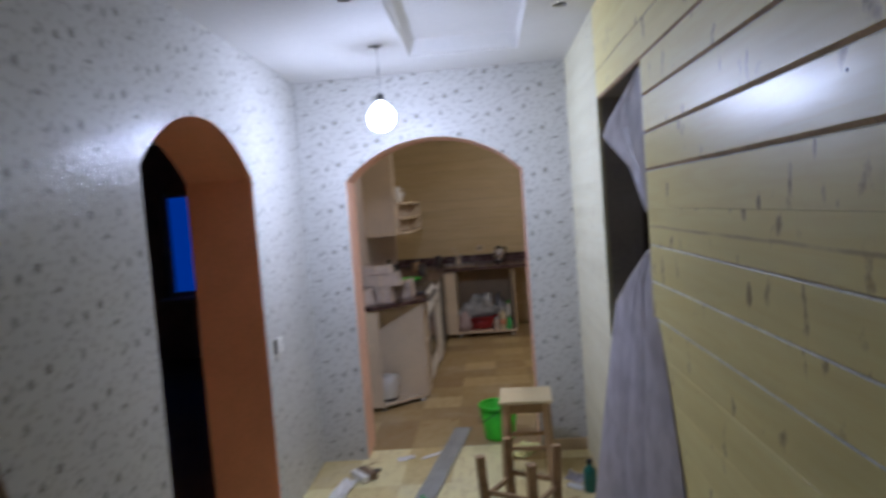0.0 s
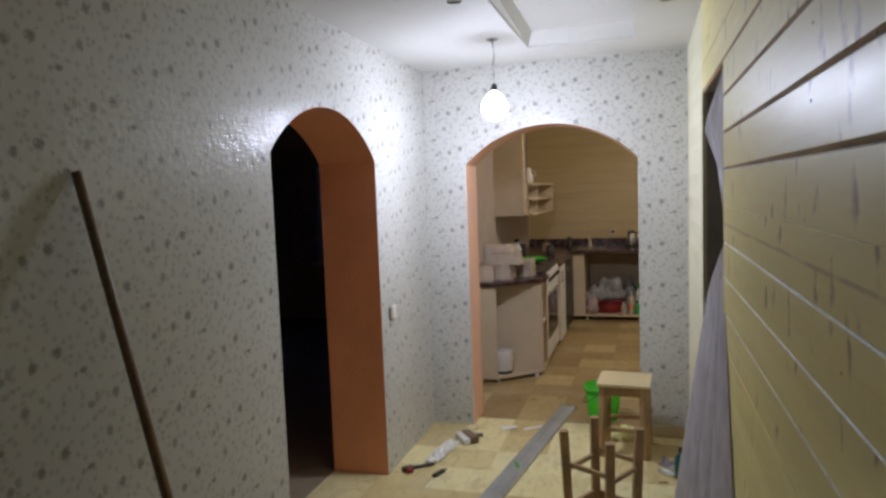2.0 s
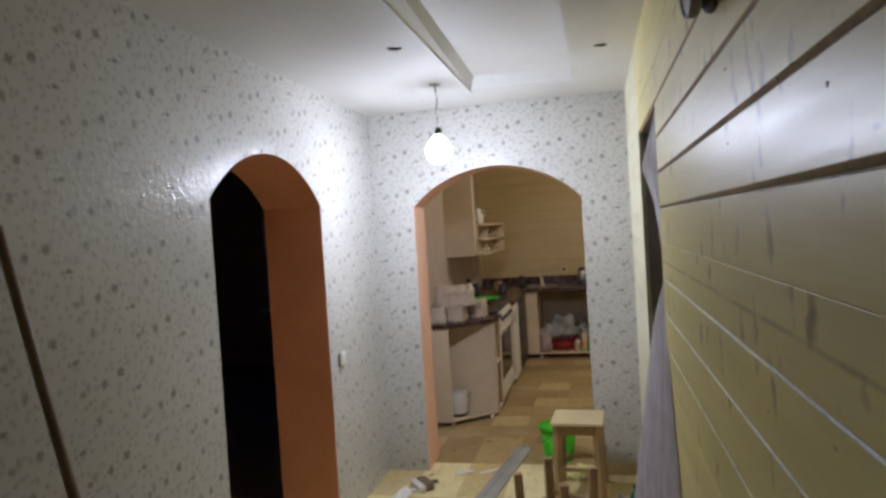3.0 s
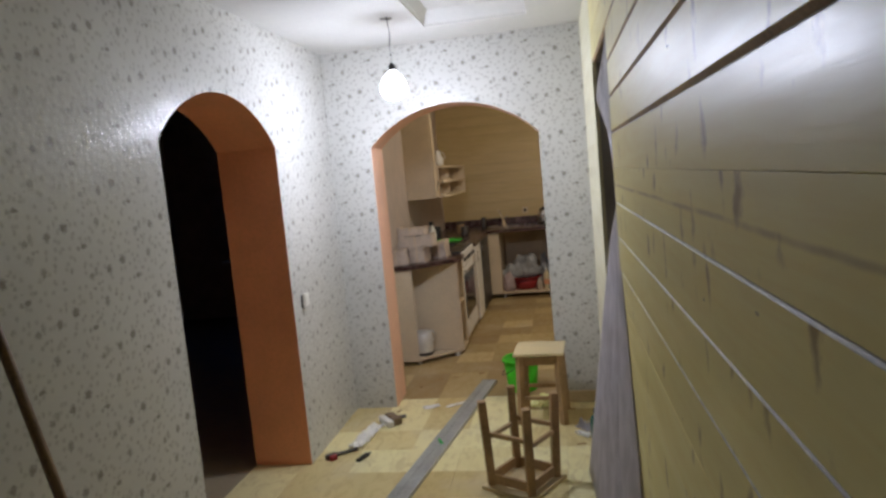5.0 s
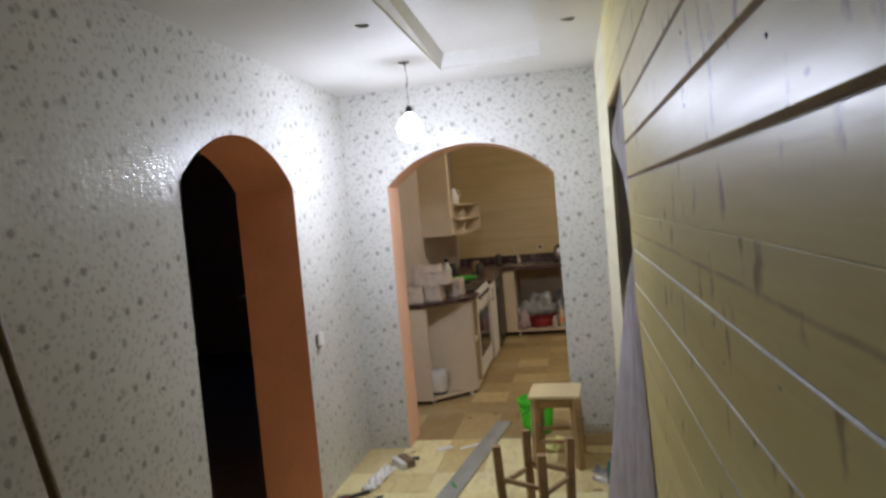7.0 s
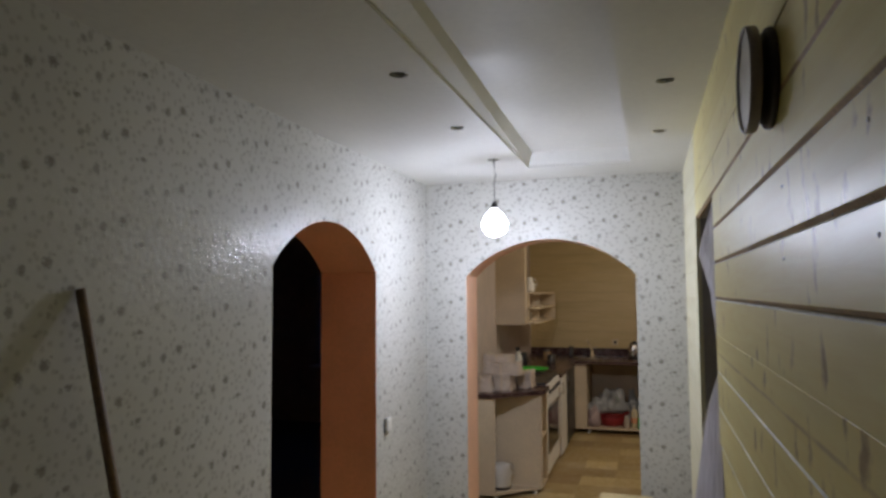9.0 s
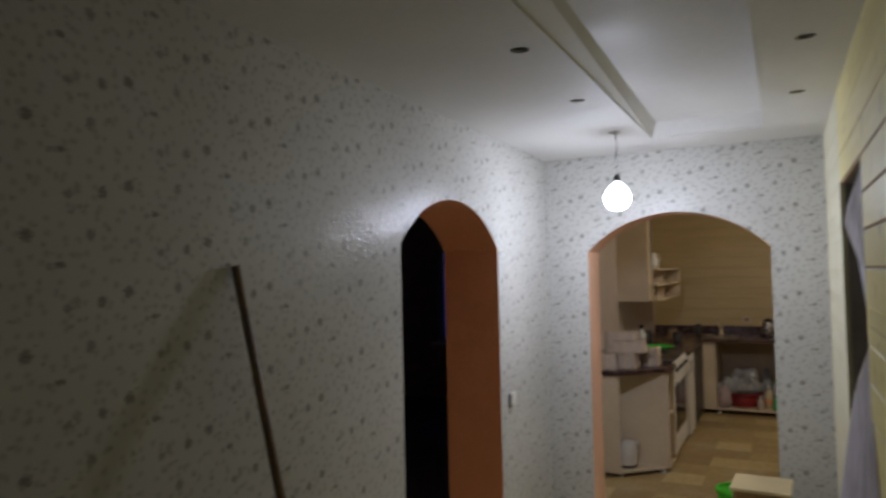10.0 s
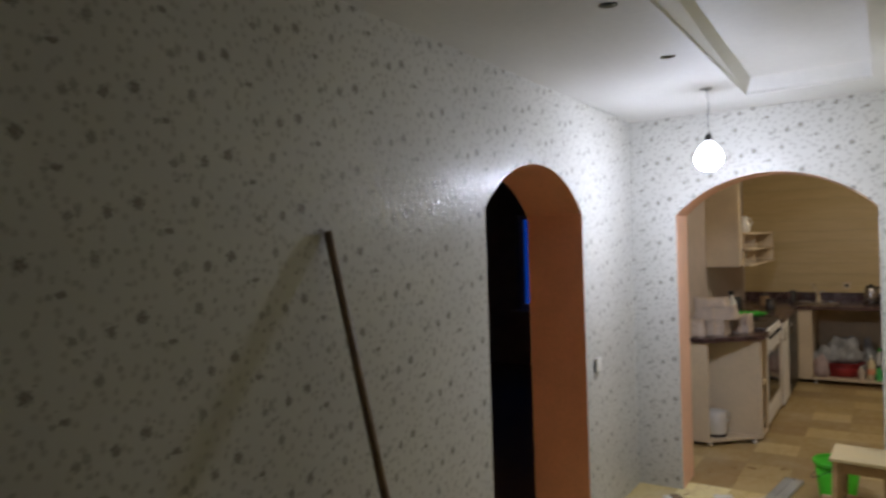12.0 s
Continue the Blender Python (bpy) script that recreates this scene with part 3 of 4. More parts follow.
def sheet(name, rows, label, thick, mat, n=26, seed=0.0, wave=0.018, hem=0.0):
    """A hanging film: rows of (left point, right point) from top to bottom, joined by a rippled surface."""
    bm = bmesh.new()
    grid = []
    steps = 7
    full = []
    for (a0, b0), (a1, b1) in zip(rows, rows[1:]):
        for k in range(steps):
            f = k / steps
            full.append((Vector(a0).lerp(Vector(a1), f), Vector(b0).lerp(Vector(b1), f)))
    full.append((Vector(rows[-1][0]), Vector(rows[-1][1])))
    for i, (a, b) in enumerate(full):
        line = []
        for j in range(n + 1):
            f = j / n
            p = a.lerp(b, f)
            w = noise.noise(Vector((f * 2.8 + seed, p.z * 1.3, seed))) + 0.22 * noise.noise(Vector((f * 6, p.z * 3.5, seed + 5)))
            crease = f - 0.6 - 0.05 * math.sin(p.z * 5 + seed)
            p.x += wave * w * math.sin(math.pi * f) + 0.02 * math.exp(-(crease / 0.025) ** 2) + 0.014 * math.exp(-((crease + 0.22) / 0.012) ** 2)
            p.z += 0.012 * noise.noise(Vector((f * 6, seed, 3))) * (i in (0, len(full) - 1))
            line.append(bm.verts.new(p))
        grid.append(line)
    for r, s in zip(grid, grid[1:]):
        for j in range(n):
            bm.faces.new([r[j], r[j + 1], s[j + 1], s[j]]).smooth = True
    edge = [[line[0].co.copy()] for line in grid]
    ob = mesh_object(name, bm, mat)
    m = ob.modifiers.new("thickness", "SOLIDIFY")
    m.thickness = thick
    if hem:
        part("hem", wire(bmesh.new(), [line[0] for line in edge], hem), M_PLASTIC_W, ob, "white rolled edge of the sheet")
    return tagged(ob, label, "plastic sheet")


sheet("plastic_sheet", [((0.848, 2.83, 1.42), (0.848, 2.775, 1.44)), ((0.846, 3.2, 1.27), (0.846, 2.775, 1.3)), ((0.85, 3.50, 1.14), (0.838, 2.64, 1.1)),
                        ((0.78, 3.55, 0.655), (0.834, 2.42, 0.6)), ((0.69, 3.62, 0.012), (0.805, 2.14, 0.03))],
      "dusty grey plastic sheet hanging across the doorway", 0.002, M_FILM, n=48, seed=1.7, wave=0.014, hem=0.005)
sheet("plastic_sheet", [((0.85, 2.86, 2.06), (0.85, 2.775, 2.07)), ((0.846, 3.42, 1.955), (0.85, 2.775, 1.97)), ((0.846, 3.58, 1.90), (0.85, 2.775, 1.87)), ((0.848, 3.05, 1.73), (0.85, 2.775, 1.68)), ((0.848, 2.83, 1.56), (0.85, 2.775, 1.56))],
      "torn grey plastic flap hanging from the door head", 0.002, M_TORN, n=30, seed=4.2, wave=0.012)

pole = tagged(mesh_object("wooden_pole", rod(bmesh.new(), (-0.457, 1.656, 0.0), (-0.8845, 1.655, 1.75), 0.014, 0.0135, 16), M_POLE), "brown wooden pole leaning on the wallpapered wall", "pole")


def straightedge():
    ob = thing("straightedge", 0.008, 5.24, 0.0, "grey aluminium straightedge with a green level vial on the floor", "straightedge", turn=-8.6)
    bm = bmesh.new()
    prof = [(-0.058, 0), (0.058, 0), (0.058, 0.016), (0.05, 0.02), (0.012, 0.02), (0.008, 0.016), (-0.008, 0.016), (-0.012, 0.02), (-0.05, 0.02), (-0.058, 0.016)]
    ends = [[bm.verts.new((x, y, z)) for x, z in prof] for y in (0, -2.45)]
    n = len(prof)
    for i in range(n):
        bm.faces.new([ends[0][i], ends[0][(i + 1) % n], ends[1][(i + 1) % n], ends[1][i]])
    bm.faces.new(ends[0][::-1]), bm.faces.new(ends[1])
    bmesh.ops.recalc_face_normals(bm, faces=bm.faces)
    part("bar", bm, M_ALU, ob)
    part("level_vial", rod(bmesh.new(), (-0.02, -1.17, 0.022), (0.02, -1.23, 0.022), 0.009), M_VIAL, ob, "green level vial")
    for y in (0, -2.45):
        part("end_cap", boxes(((-0.059, y - 0.006, 0), (0.059, y + 0.006, 0.021))), M_ALU, ob)
    return ob


straightedge()


def light_switch(y, z):
    ob = thing("light_switch", XW, y, z, "white light switch on flowered wallpaper, the shaded gap behind it filled black", "switch")
    # Black block stands for the shade behind the loose plate.
    part("gap_filler", boxes(((0, -0.038, -0.038), (0.009, 0.036, 0.036)), bevel=0.003), M_BLACK, ob, "black filler for the shaded gap behind the plate")
    part("plate", boxes(((0.009, -0.036, -0.034), (0.02, 0.042, 0.046)), bevel=0.003), M_PLASTIC_W, ob)
    part("rocker", boxes(((0.02, -0.025, -0.025), (0.024, 0.025, 0.035)), bevel=0.002), M_PLASTIC_W, ob)


light_switch(3.966, 0.947)


def crumple(name, pts, label, category, mat, height=0.012, seed=0.0, n=14):
    """A crumpled strip of paper lying along two points, with a width."""
    (x0, y0), (x1, y1), w = pts
    d = Vector((x1 - x0, y1 - y0, 0))
    s = Vector((-d.y, d.x, 0)).normalized() * w
    bm = bmesh.new()
    g = []
    for i in range(n + 1):
        row = []
        for j in range(7):
            p = Vector((x0, y0, 0)) + d * (i / n) + s * ((j / 6 - 0.5) * (1 + 0.35 * noise.noise(Vector((i * 0.4, seed, 1)))))
            p.z = 0.003 + height * abs(noise.noise(Vector((i * 0.5, j * 0.7, seed)))) * 1.6
            row.append(bm.verts.new(p))
        g.append(row)
    for a, b in zip(g, g[1:]):
        for j in range(6):
            bm.faces.new([a[j], a[j + 1], b[j + 1], b[j]])
    ob = mesh_object(name, bm, mat)
    ob.modifiers.new("thickness", "SOLIDIFY").thickness = 0.0015
    return tagged(ob, label, category)


def paint_brush():
    ob = thing("paint_brush", -0.585, 4.43, 0, "wide white-bristled brush with a brown wooden block on the floor", "brush", turn=-52)
    part("bristle", boxes(((-0.085, -0.045, 0.0), (0.085, 0.0, 0.045)), bevel=0.012), M_BRISTLE, ob, "white bristles")
    part("block", boxes(((-0.08, 0.0, 0.004), (0.08, 0.06, 0.05)), bevel=0.008), M_POLE, ob, "brown wooden block")
    part("handle", rod(bmesh.new(), (0.0, 0.07, 0.028), (0.02, 0.115, 0.028), 0.012), M_DARKMETAL, ob)


paint_brush()
crumple("paper_strip", ((-0.66, 4.40), (-0.70, 4.02), 0.10), "crumpled white wallpaper strip on the floor", "paper", M_PLASTIC_W, 0.028, 2.0)
crumple("paper_strip", ((-0.40, 4.69), (-0.30, 4.75), 0.06), "torn pale wallpaper scrap on the floor", "paper", M_PLASTIC_W, 0.012, 5.0)
crumple("paper_strip", ((-0.24, 4.70), (-0.10, 4.82), 0.03), "torn pale wallpaper scrap on the floor", "paper", M_PLASTIC_W, 0.008, 8.0)
crumple("floor_cloth", ((0.36, 4.64), (0.50, 4.88), 0.14), "pale lime cloth lying on the floor behind the stool", "cloth", M_LIME, 0.03, 12.0)
crumple("paper_strip", ((0.66, 4.30), (0.74, 4.20), 0.07), "grey crumpled film scrap beside the plastic sheet", "paper", M_FILM, 0.045, 14.0)
crumple("paper_strip", ((0.64, 4.18), (0.72, 4.12), 0.05), "crumpled white scrap beside the plastic sheet", "paper", M_PLASTIC_W, 0.02, 9.0)


def hammer():
    ob = thing("hammer", -0.80, 3.895, 0, "small hammer with a dark head and red grip", "hammer", turn=40)
    part("handle", rod(bmesh.new(), (0.02, 0, 0.014), (0.16, 0, 0.014), 0.011, 0.009), M_DARKMETAL, ob)
    part("grip", rod(bmesh.new(), (-0.03, -0.035, 0.016), (0.01, -0.035, 0.016), 0.017), M_RED, ob, "red plastic end")
    part("head", boxes(((-0.045, -0.02, 0), (0.025, 0.015, 0.03)), bevel=0.005), M_DARKMETAL, ob)


hammer()
kn = thing("knife", -0.605, 3.885, 0, "short black utility knife lying on the floor", "knife", turn=70)
part("handle", boxes(((-0.06, -0.014, 0), (0.04, 0.014, 0.018)), bevel=0.005), M_BLACK, kn)
part("blade", boxes(((0.04, -0.008, 0.008), (0.07, 0.008, 0.01)), bevel=0), M_STEEL, kn)
bt = thing("bottle", 0.757, 4.1, 0, "small dark teal plastic bottle beside the plastic sheet", "bottle")
part("body", lathe(bmesh.new(), [(0, 0), (0.032, 0), (0.036, 0.006), (0.036, 0.11), (0.03, 0.13), (0.013, 0.145), (0.013, 0.16), (0, 0.16)], 24), M_TEAL, bt)
part("cap", lathe(bmesh.new(), [(0, 0.155), (0.016, 0.155), (0.016, 0.178), (0, 0.18)], 16), M_BLACK, bt)
for i, (x, y, r) in enumerate(((-0.40, 5.35, 20), (-0.28, 5.40, -15), (-0.08, 5.48, 40), (-0.52, 5.18, 70), (0.66, 4.02, 10), (-0.57, 4.66, 55), (0.62, 4.60, -20), (-0.70, 3.99, 35))):
    tagged(mesh_object("wood_chip", box(bmesh.new(), (-0.025, -0.006, 0), (0.025, 0.006, 0.006), 0.002, pose(x, y, 0, 0, 0, r)), M_LEG), "dark splinter of wood lying on the floor", "wood chip", "chips on the floor")


# ---- kitchen ----
TOP = 0.872
FX = -0.30


def slab(name, ring, z0, z1, label, mat):
    bm = plate(ring, [], z1 - z0, Matrix.Translation((0, 0, z0)))
    return tagged(mesh_object(name, bm, mat), label, "worktop")


slab("worktop", [(KX + 0.002, 5.765), (-0.665, 5.765), (-0.305, 6.085), (-0.275, 6.13), (-0.275, 6.415), (KX + 0.002, 6.415)], TOP - 0.035, TOP, "dark brown worktop with a cut corner", M_TOP)
slab("worktop", [(KX + 0.002, 7.31), (-0.275, 7.31), (-0.275, 8.67), (1.6, 8.67), (1.6, KY - 0.004), (KX + 0.002, KY - 0.004)], TOP - 0.035, TOP, "dark brown L-shaped worktop with a sink", M_TOP)
sp = tagged(mesh_object("backsplash", boxes(((KX + 0.004, KY - 0.022, TOP + 0.001), (1.6, KY - 0.002, TOP + 0.095))), M_TOP), "dark upstand behind the worktop", "upstand")


def legs(ob, pts, h=0.032):
    for x, y in pts:
        part("leg", lathe(bmesh.new(), [(0, 0), (0.02, 0), (0.021, 0.008), (0.014, 0.012), (0.014, h), (0, h)], 14, pose(x, y, 0)), M_PLASTIC_W, ob)


def corner_cabinet():
    z0, z1 = 0.032, TOP - 0.037
    ob = thing("cabinet", 0, 0, 0, "open cream base cabinet with a cut corner and no door", "cabinet")
    part("side_panel", boxes(((KX + 0.01, 5.79, z0), (-0.65, 5.806, z1))), M_CAB, ob)
    part("side_panel", boxes(((KX + 0.01, 6.096, z0), (-0.315, 6.112, z1))), M_CAB, ob)
    part("back_panel", boxes(((KX + 0.004, 5.806, z0), (KX + 0.01, 6.096, z1)), bevel=0), M_CABIN, ob)
    ring = [(KX + 0.01, 5.806), (-0.65, 5.806), (-0.315, 6.096), (KX + 0.01, 6.096)]
    part("bottom_panel", plate(ring, [], 0.018, Matrix.Translation((0, 0, z0))), M_CAB, ob)
    part("rail", boxes(((-0.70, 5.806, z1 - 0.06), (-0.685, 5.83, z1))), M_CABIN, ob)
    legs(ob, ((-0.66, 5.84), (-0.36, 6.08), (-0.90, 5.84), (-0.90, 6.07)))
    return ob


corner_cabinet()


def narrow_shelf():
    z0, z1 = 0.032, TOP - 0.037
    ob = thing("cabinet", 0, 0, 0, "narrow open cream shelf unit beside the cooker", "cabinet")
    part("side_panel", boxes(((KX + 0.01, 6.398, z0), (FX, 6.412, z1))), M_CAB, ob)
    part("side_panel", boxes(((KX + 0.01, 6.114, z0), (FX, 6.128, z1))), M_CAB, ob)
    for z in (z0, z0 + 0.42, z1 - 0.016):
        part("shelf", boxes(((KX + 0.01, 6.128, z), (FX - 0.004, 6.398, z + 0.016))), M_CAB, ob)
    part("back_panel", boxes(((KX + 0.004, 6.128, z0), (KX + 0.01, 6.398, z1)), bevel=0), M_CABIN, ob)
    legs(ob, ((-0.38, 6.15), (-0.38, 6.38), (-0.88, 6.15), (-0.88, 6.38)))


narrow_shelf()


def cooker():
    ob = thing("cooker", 0, 0, 0, "white free-standing cooker with a dark glass oven door", "cooker")
    y0, y1 = 6.42, 7.30
    part("body", boxes(((KX + 0.02, y0, 0.03), (FX - 0.03, y1, 0.87)), bevel=0.006), M_WHITE, ob)
    part("hob", boxes(((KX + 0.02, y0, 0.872), (FX - 0.01, y1, 0.893)), bevel=0.004), M_DARKMETAL, ob, "dark steel hob")
    d = part("oven_door", boxes(((FX - 0.03, y0 + 0.01, 0.20), (FX, y1 - 0.01, 0.72)), bevel=0.006), M_WHITE, ob)
    part("oven_window", boxes(((FX, y0 + 0.05, 0.24), (FX + 0.003, y1 - 0.11, 0.66)), bevel=0.001), M_OVENGLASS, d, "dark oven glass")
    h = bmesh.new()
    rod(h, (FX + 0.035, y0 + 0.06, 0.69), (FX + 0.035, y1 - 0.06, 0.69), 0.009)
    for y in (y0 + 0.09, y1 - 0.09):
        rod(h, (FX, y, 0.69), (FX + 0.035, y, 0.69), 0.007)
    part("handle", h, M_STEEL, d, "steel bar handle")
    part("control_panel", boxes(((FX - 0.03, y0 + 0.005, 0.735), (FX + 0.004, y1 - 0.005, 0.868)), bevel=0.006), M_WHITE, ob)
    for k in range(5):
        part("knob", rod(bmesh.new(), (FX + 0.004, y0 + 0.12 + 0.16 * k, 0.80), (FX + 0.026, y0 + 0.12 + 0.16 * k, 0.80), 0.019, 0.016), M_BLACK, ob)
    part("drawer_front", boxes(((FX - 0.03, y0 + 0.01, 0.06), (FX - 0.002, y1 - 0.01, 0.19)), bevel=0.005), M_WHITE, ob)
    for y in (y0 + 0.2, y1 - 0.2):
        for x in (-0.50, -0.78):
            part("burner", lathe(bmesh.new(), [(0.03, 0.893), (0.05, 0.895), (0.05, 0.905), (0.03, 0.91), (0, 0.911)], 20, pose(x, y, 0)), M_BLACK, ob)


cooker()


def open_base(y0, y1, front, tone):
    """A base unit along the side wall, its front towards +x; a black front stands for a shaded open bay."""
    z0, z1 = 0.032, TOP - 0.037
    ob = thing("cabinet", 0, 0, 0, tone + "-fronted cream base cabinet in the row behind the cooker", "cabinet")
    for y in (y0, y1 - 0.016):
        part("side_panel", boxes(((KX + 0.01, y, z0), (FX, y + 0.016, z1))), M_CAB, ob)
    for z in (z0, z1 - 0.016):
        part("shelf", boxes(((KX + 0.01, y0 + 0.016, z), (FX, y1 - 0.016, z + 0.016))), M_CAB, ob)
    part("back_panel", boxes(((KX + 0.004, y0, z0), (KX + 0.01, y1, z1)), bevel=0), M_CABIN, ob)
    d = part("door", boxes(((FX + 0.001, y0 + 0.003, z0 + 0.01), (FX + 0.019, y1 - 0.003, z1 - 0.005)), bevel=0.003), front, ob, tone + " front panel")
    part("handle", rod(bmesh.new(), (FX + 0.035, y0 + 0.05, 0.66), (FX + 0.035, y0 + 0.05, 0.78), 0.006), M_STEEL, d)
    legs(ob, ((FX - 0.04, y0 + 0.04), (FX - 0.04, y1 - 0.04)))


open_base(7.32, 7.80, M_WHITE, "white")
# The black front is put in for the darkness of an open bay.
open_base(7.82, 8.66, M_BLACK, "black")


def far_cabinet(x0, x1, blind=True):
    z0, z1 = 0.05, TOP - 0.037
    ob = thing("cabinet", 0, 0, 0, "open cream sink cabinet holding bags and bottles", "cabinet")
    y0, y1 = 8.70, KY - 0.03
    if blind:
        part("front_panel", boxes(((x0, y0, z0), (x0 + 0.15, y0 + 0.016, z1))), M_CAB, ob)
    part("side_panel", boxes(((x0 + 0.135, y0 + 0.017, z0), (x0 + 0.15, y1, z1))), M_CAB, ob)
    part("side_panel", boxes(((x1 - 0.016, y0, z0), (x1, y1, z1))), M_CAB, ob)
    part("bottom_panel", boxes(((x0 + 0.15, y0, z0), (x1 - 0.016, y1, z0 + 0.018))), M_CAB, ob)
    part("back_panel", boxes(((x0 + 0.15, y1 - 0.006, z0 + 0.018), (x1 - 0.016, y1, z1)), bevel=0), M_CABIN, ob)
    legs(ob, ((x0 + 0.17, y0 + 0.04), (x1 - 0.05, y0 + 0.04)), 0.05)
    return ob


far_cabinet(-0.295, 0.575)


def wall_cabinet():
    ob = thing("wall_cabinet", 0, 0, 0, "tall narrow beige wall cabinet with closed door", "cabinet")
    part("body", boxes(((KX + 0.002, 7.29, 1.38), (-0.66, 7.42, 2.3))), M_CAB, ob)
    d = part("door", boxes(((-0.659, 7.292, 1.385), (-0.641, 7.418, 2.295)), bevel=0.003), M_CAB, ob)
    part("handle", rod(bmesh.new(), (-0.625, 7.32, 1.46), (-0.625, 7.32, 1.56), 0.005), M_STEEL, d, "small steel handle")


wall_cabinet()


def wall_shelf():
    ob = thing("wall_shelf", 0, 0, 0, "open beige wall shelf with two compartments", "shelf")
    for z in (1.385, 1.54, 1.70):
        part("shelf", plate([(KX + 0.002, 7.422), (-0.57, 7.422), (-0.53, 7.55), (-0.53, 8.83), (KX + 0.002, 8.83)], [], 0.02, Matrix.Translation((0, 0, z))), M_CAB, ob)
    for y, x in ((7.422, -0.62), (8.0, -0.6), (8.831, -0.53)):
        part("divider", boxes(((KX + 0.01, y, 1.385 if y > 8.5 else 1.406), (x, y + 0.018, 1.72 if y > 8.5 else 1.699)), bevel=0), M_CAB, ob)
    part("back_panel", boxes(((KX + 0.002, 7.445, 1.405), (KX + 0.009, 8.825, 1.70)), bevel=0), M_CABIN, ob)


wall_shelf()
vs = thing("jug", -0.66, 7.68, 1.72, "small white jug standing on the wall shelf", "jug")
part("body", lathe(bmesh.new(), [(0, 0), (0.05, 0), (0.065, 0.03), (0.06, 0.09), (0.035, 0.14), (0.042, 0.17), (0.036, 0.17), (0.03, 0.14), (0, 0.13)], 24), M_PLASTIC_W, vs)
part("handle", wire(bmesh.new(), [(0.035, 0, 0.15), (0.075, 0, 0.14), (0.085, 0, 0.1), (0.06, 0, 0.06)], 0.006), M_PLASTIC_W, vs)
for y in (7.75, 7.95, 8.3):
    c = thing("cup", -0.72, y, 1.405 if y < 8 else 1.56, "small pale cup on the wall shelf", "cup", "cups on the shelf")
    part("body", lathe(bmesh.new(), [(0, 0), (0.03, 0), (0.04, 0.06), (0.042, 0.09), (0.038, 0.09), (0.035, 0.06), (0, 0.01)], 20), M_PLASTIC_W, c)


def package(x, y, z, w, d, h, turn, label):
    """A soft wrapped parcel: a box with swollen sides and a tied fold."""
    ob = thing("package", x, y, z, label, "package", "packages on the worktop", turn)
    bm = box(bmesh.new(), (-w / 2, -d / 2, 0), (w / 2, d / 2, h))
    bmesh.ops.subdivide_edges(bm, edges=bm.edges, cuts=9, use_grid_fill=True)
    seed = Vector((x * 9, y * 7, z * 5))
    for v in bm.verts:
        c = v.co.copy()
        up = c.z / h
        lump = noise.noise_vector(c * 11 + seed) * 0.02 + noise.noise_vector(c * 34 + seed) * 0.008
        rim = 0.016 * max(0.0, abs(c.x) * 2 / w - 0.5) * (up > 0.95)
        fold = 0.006 * math.sin(c.x * 90 + 3 * noise.noise(c * 9 + seed)) * up
        v.co = Vector((c.x * (1.03 - 0.1 * up), c.y * (1.03 - 0.1 * up) + fold, c.z)) + Vector((lump.x, lump.y, (lump.z + rim) * (c.z > 0.01)))
    for f in bm.faces:
        f.smooth = True
    part("wrapping", bm, M_PAPERPACK, ob)
    part("string", boxes(((-0.004, -d / 2 - 0.006, 0.0), (0.004, d / 2 + 0.006, h + 0.006)), bevel=0.001), M_CABIN, ob)


package(-0.80, 5.99, TOP, 0.20, 0.26, 0.13, 4, "beige wrapped parcel on the dark worktop")
package(-0.615, 6.07, TOP, 0.15, 0.24, 0.135, -3, "beige wrapped parcel on the dark worktop")
package(-0.46, 6.27, TOP, 0.13, 0.16, 0.15, -6, "small pale wrapped parcel on the worktop")
package(-0.64, 6.08, TOP + 0.135, 0.33, 0.2, 0.10, 3, "long pale parcel lying on two others")
package(-0.67, 6.09, TOP + 0.24, 0.26, 0.16, 0.06, -5, "flat pale parcel on top of the pile")

tr = thing("tray", -0.60, 7.50, TOP, "bright green plastic tray on the worktop", "tray", turn=8)
part("body", lathe(bmesh.new(), [(0, 0.004), (0.13, 0.004), (0.15, 0.03), (0.165, 0.032), (0.165, 0.037), (0.147, 0.036), (0.127, 0.01), (0, 0.01)], 28), M_GREENTRAY, tr)
sb = thing("spray_bottle", -0.80, 7.7, TOP, "white spray bottle with a dark head", "bottle")
part("body", lathe(bmesh.new(), [(0, 0), (0.042, 0), (0.046, 0.01), (0.046, 0.13), (0.02, 0.18), (0.016, 0.2), (0, 0.2)], 24), M_PLASTIC_W, sb)
part("head", boxes(((-0.02, -0.06, 0.2), (0.02, 0.03, 0.24)), bevel=0.006), M_BLACK, sb)
for x, y, r, h, mat, lab in ((-0.78, 7.95, 0.04, 0.16, M_BLACK, "dark glass jar on the worktop"), (-0.5, 8.2, 0.05, 0.12, M_DARKMETAL, "dull steel tin standing on the worktop"),
                             (-0.36, 9.05, 0.035, 0.15, M_DARKMETAL, "dark jar beside the sink"), (-0.62, 8.7, 0.05, 0.13, M_LEG, "brown storage jar near the corner")):
    j = thing("jar", x, y, TOP, lab, "jar")
    part("body", lathe(bmesh.new(), [(0, 0), (r * 0.95, 0), (r, 0.008), (r, h * 0.8), (r * 0.85, h * 0.86), (0, h * 0.86)], 24), mat, j)
    part("lid", lathe(bmesh.new(), [(0, h * 0.86), (r * 0.9, h * 0.86), (r * 0.9, h), (0, h)], 24), M_DARKMETAL, j)


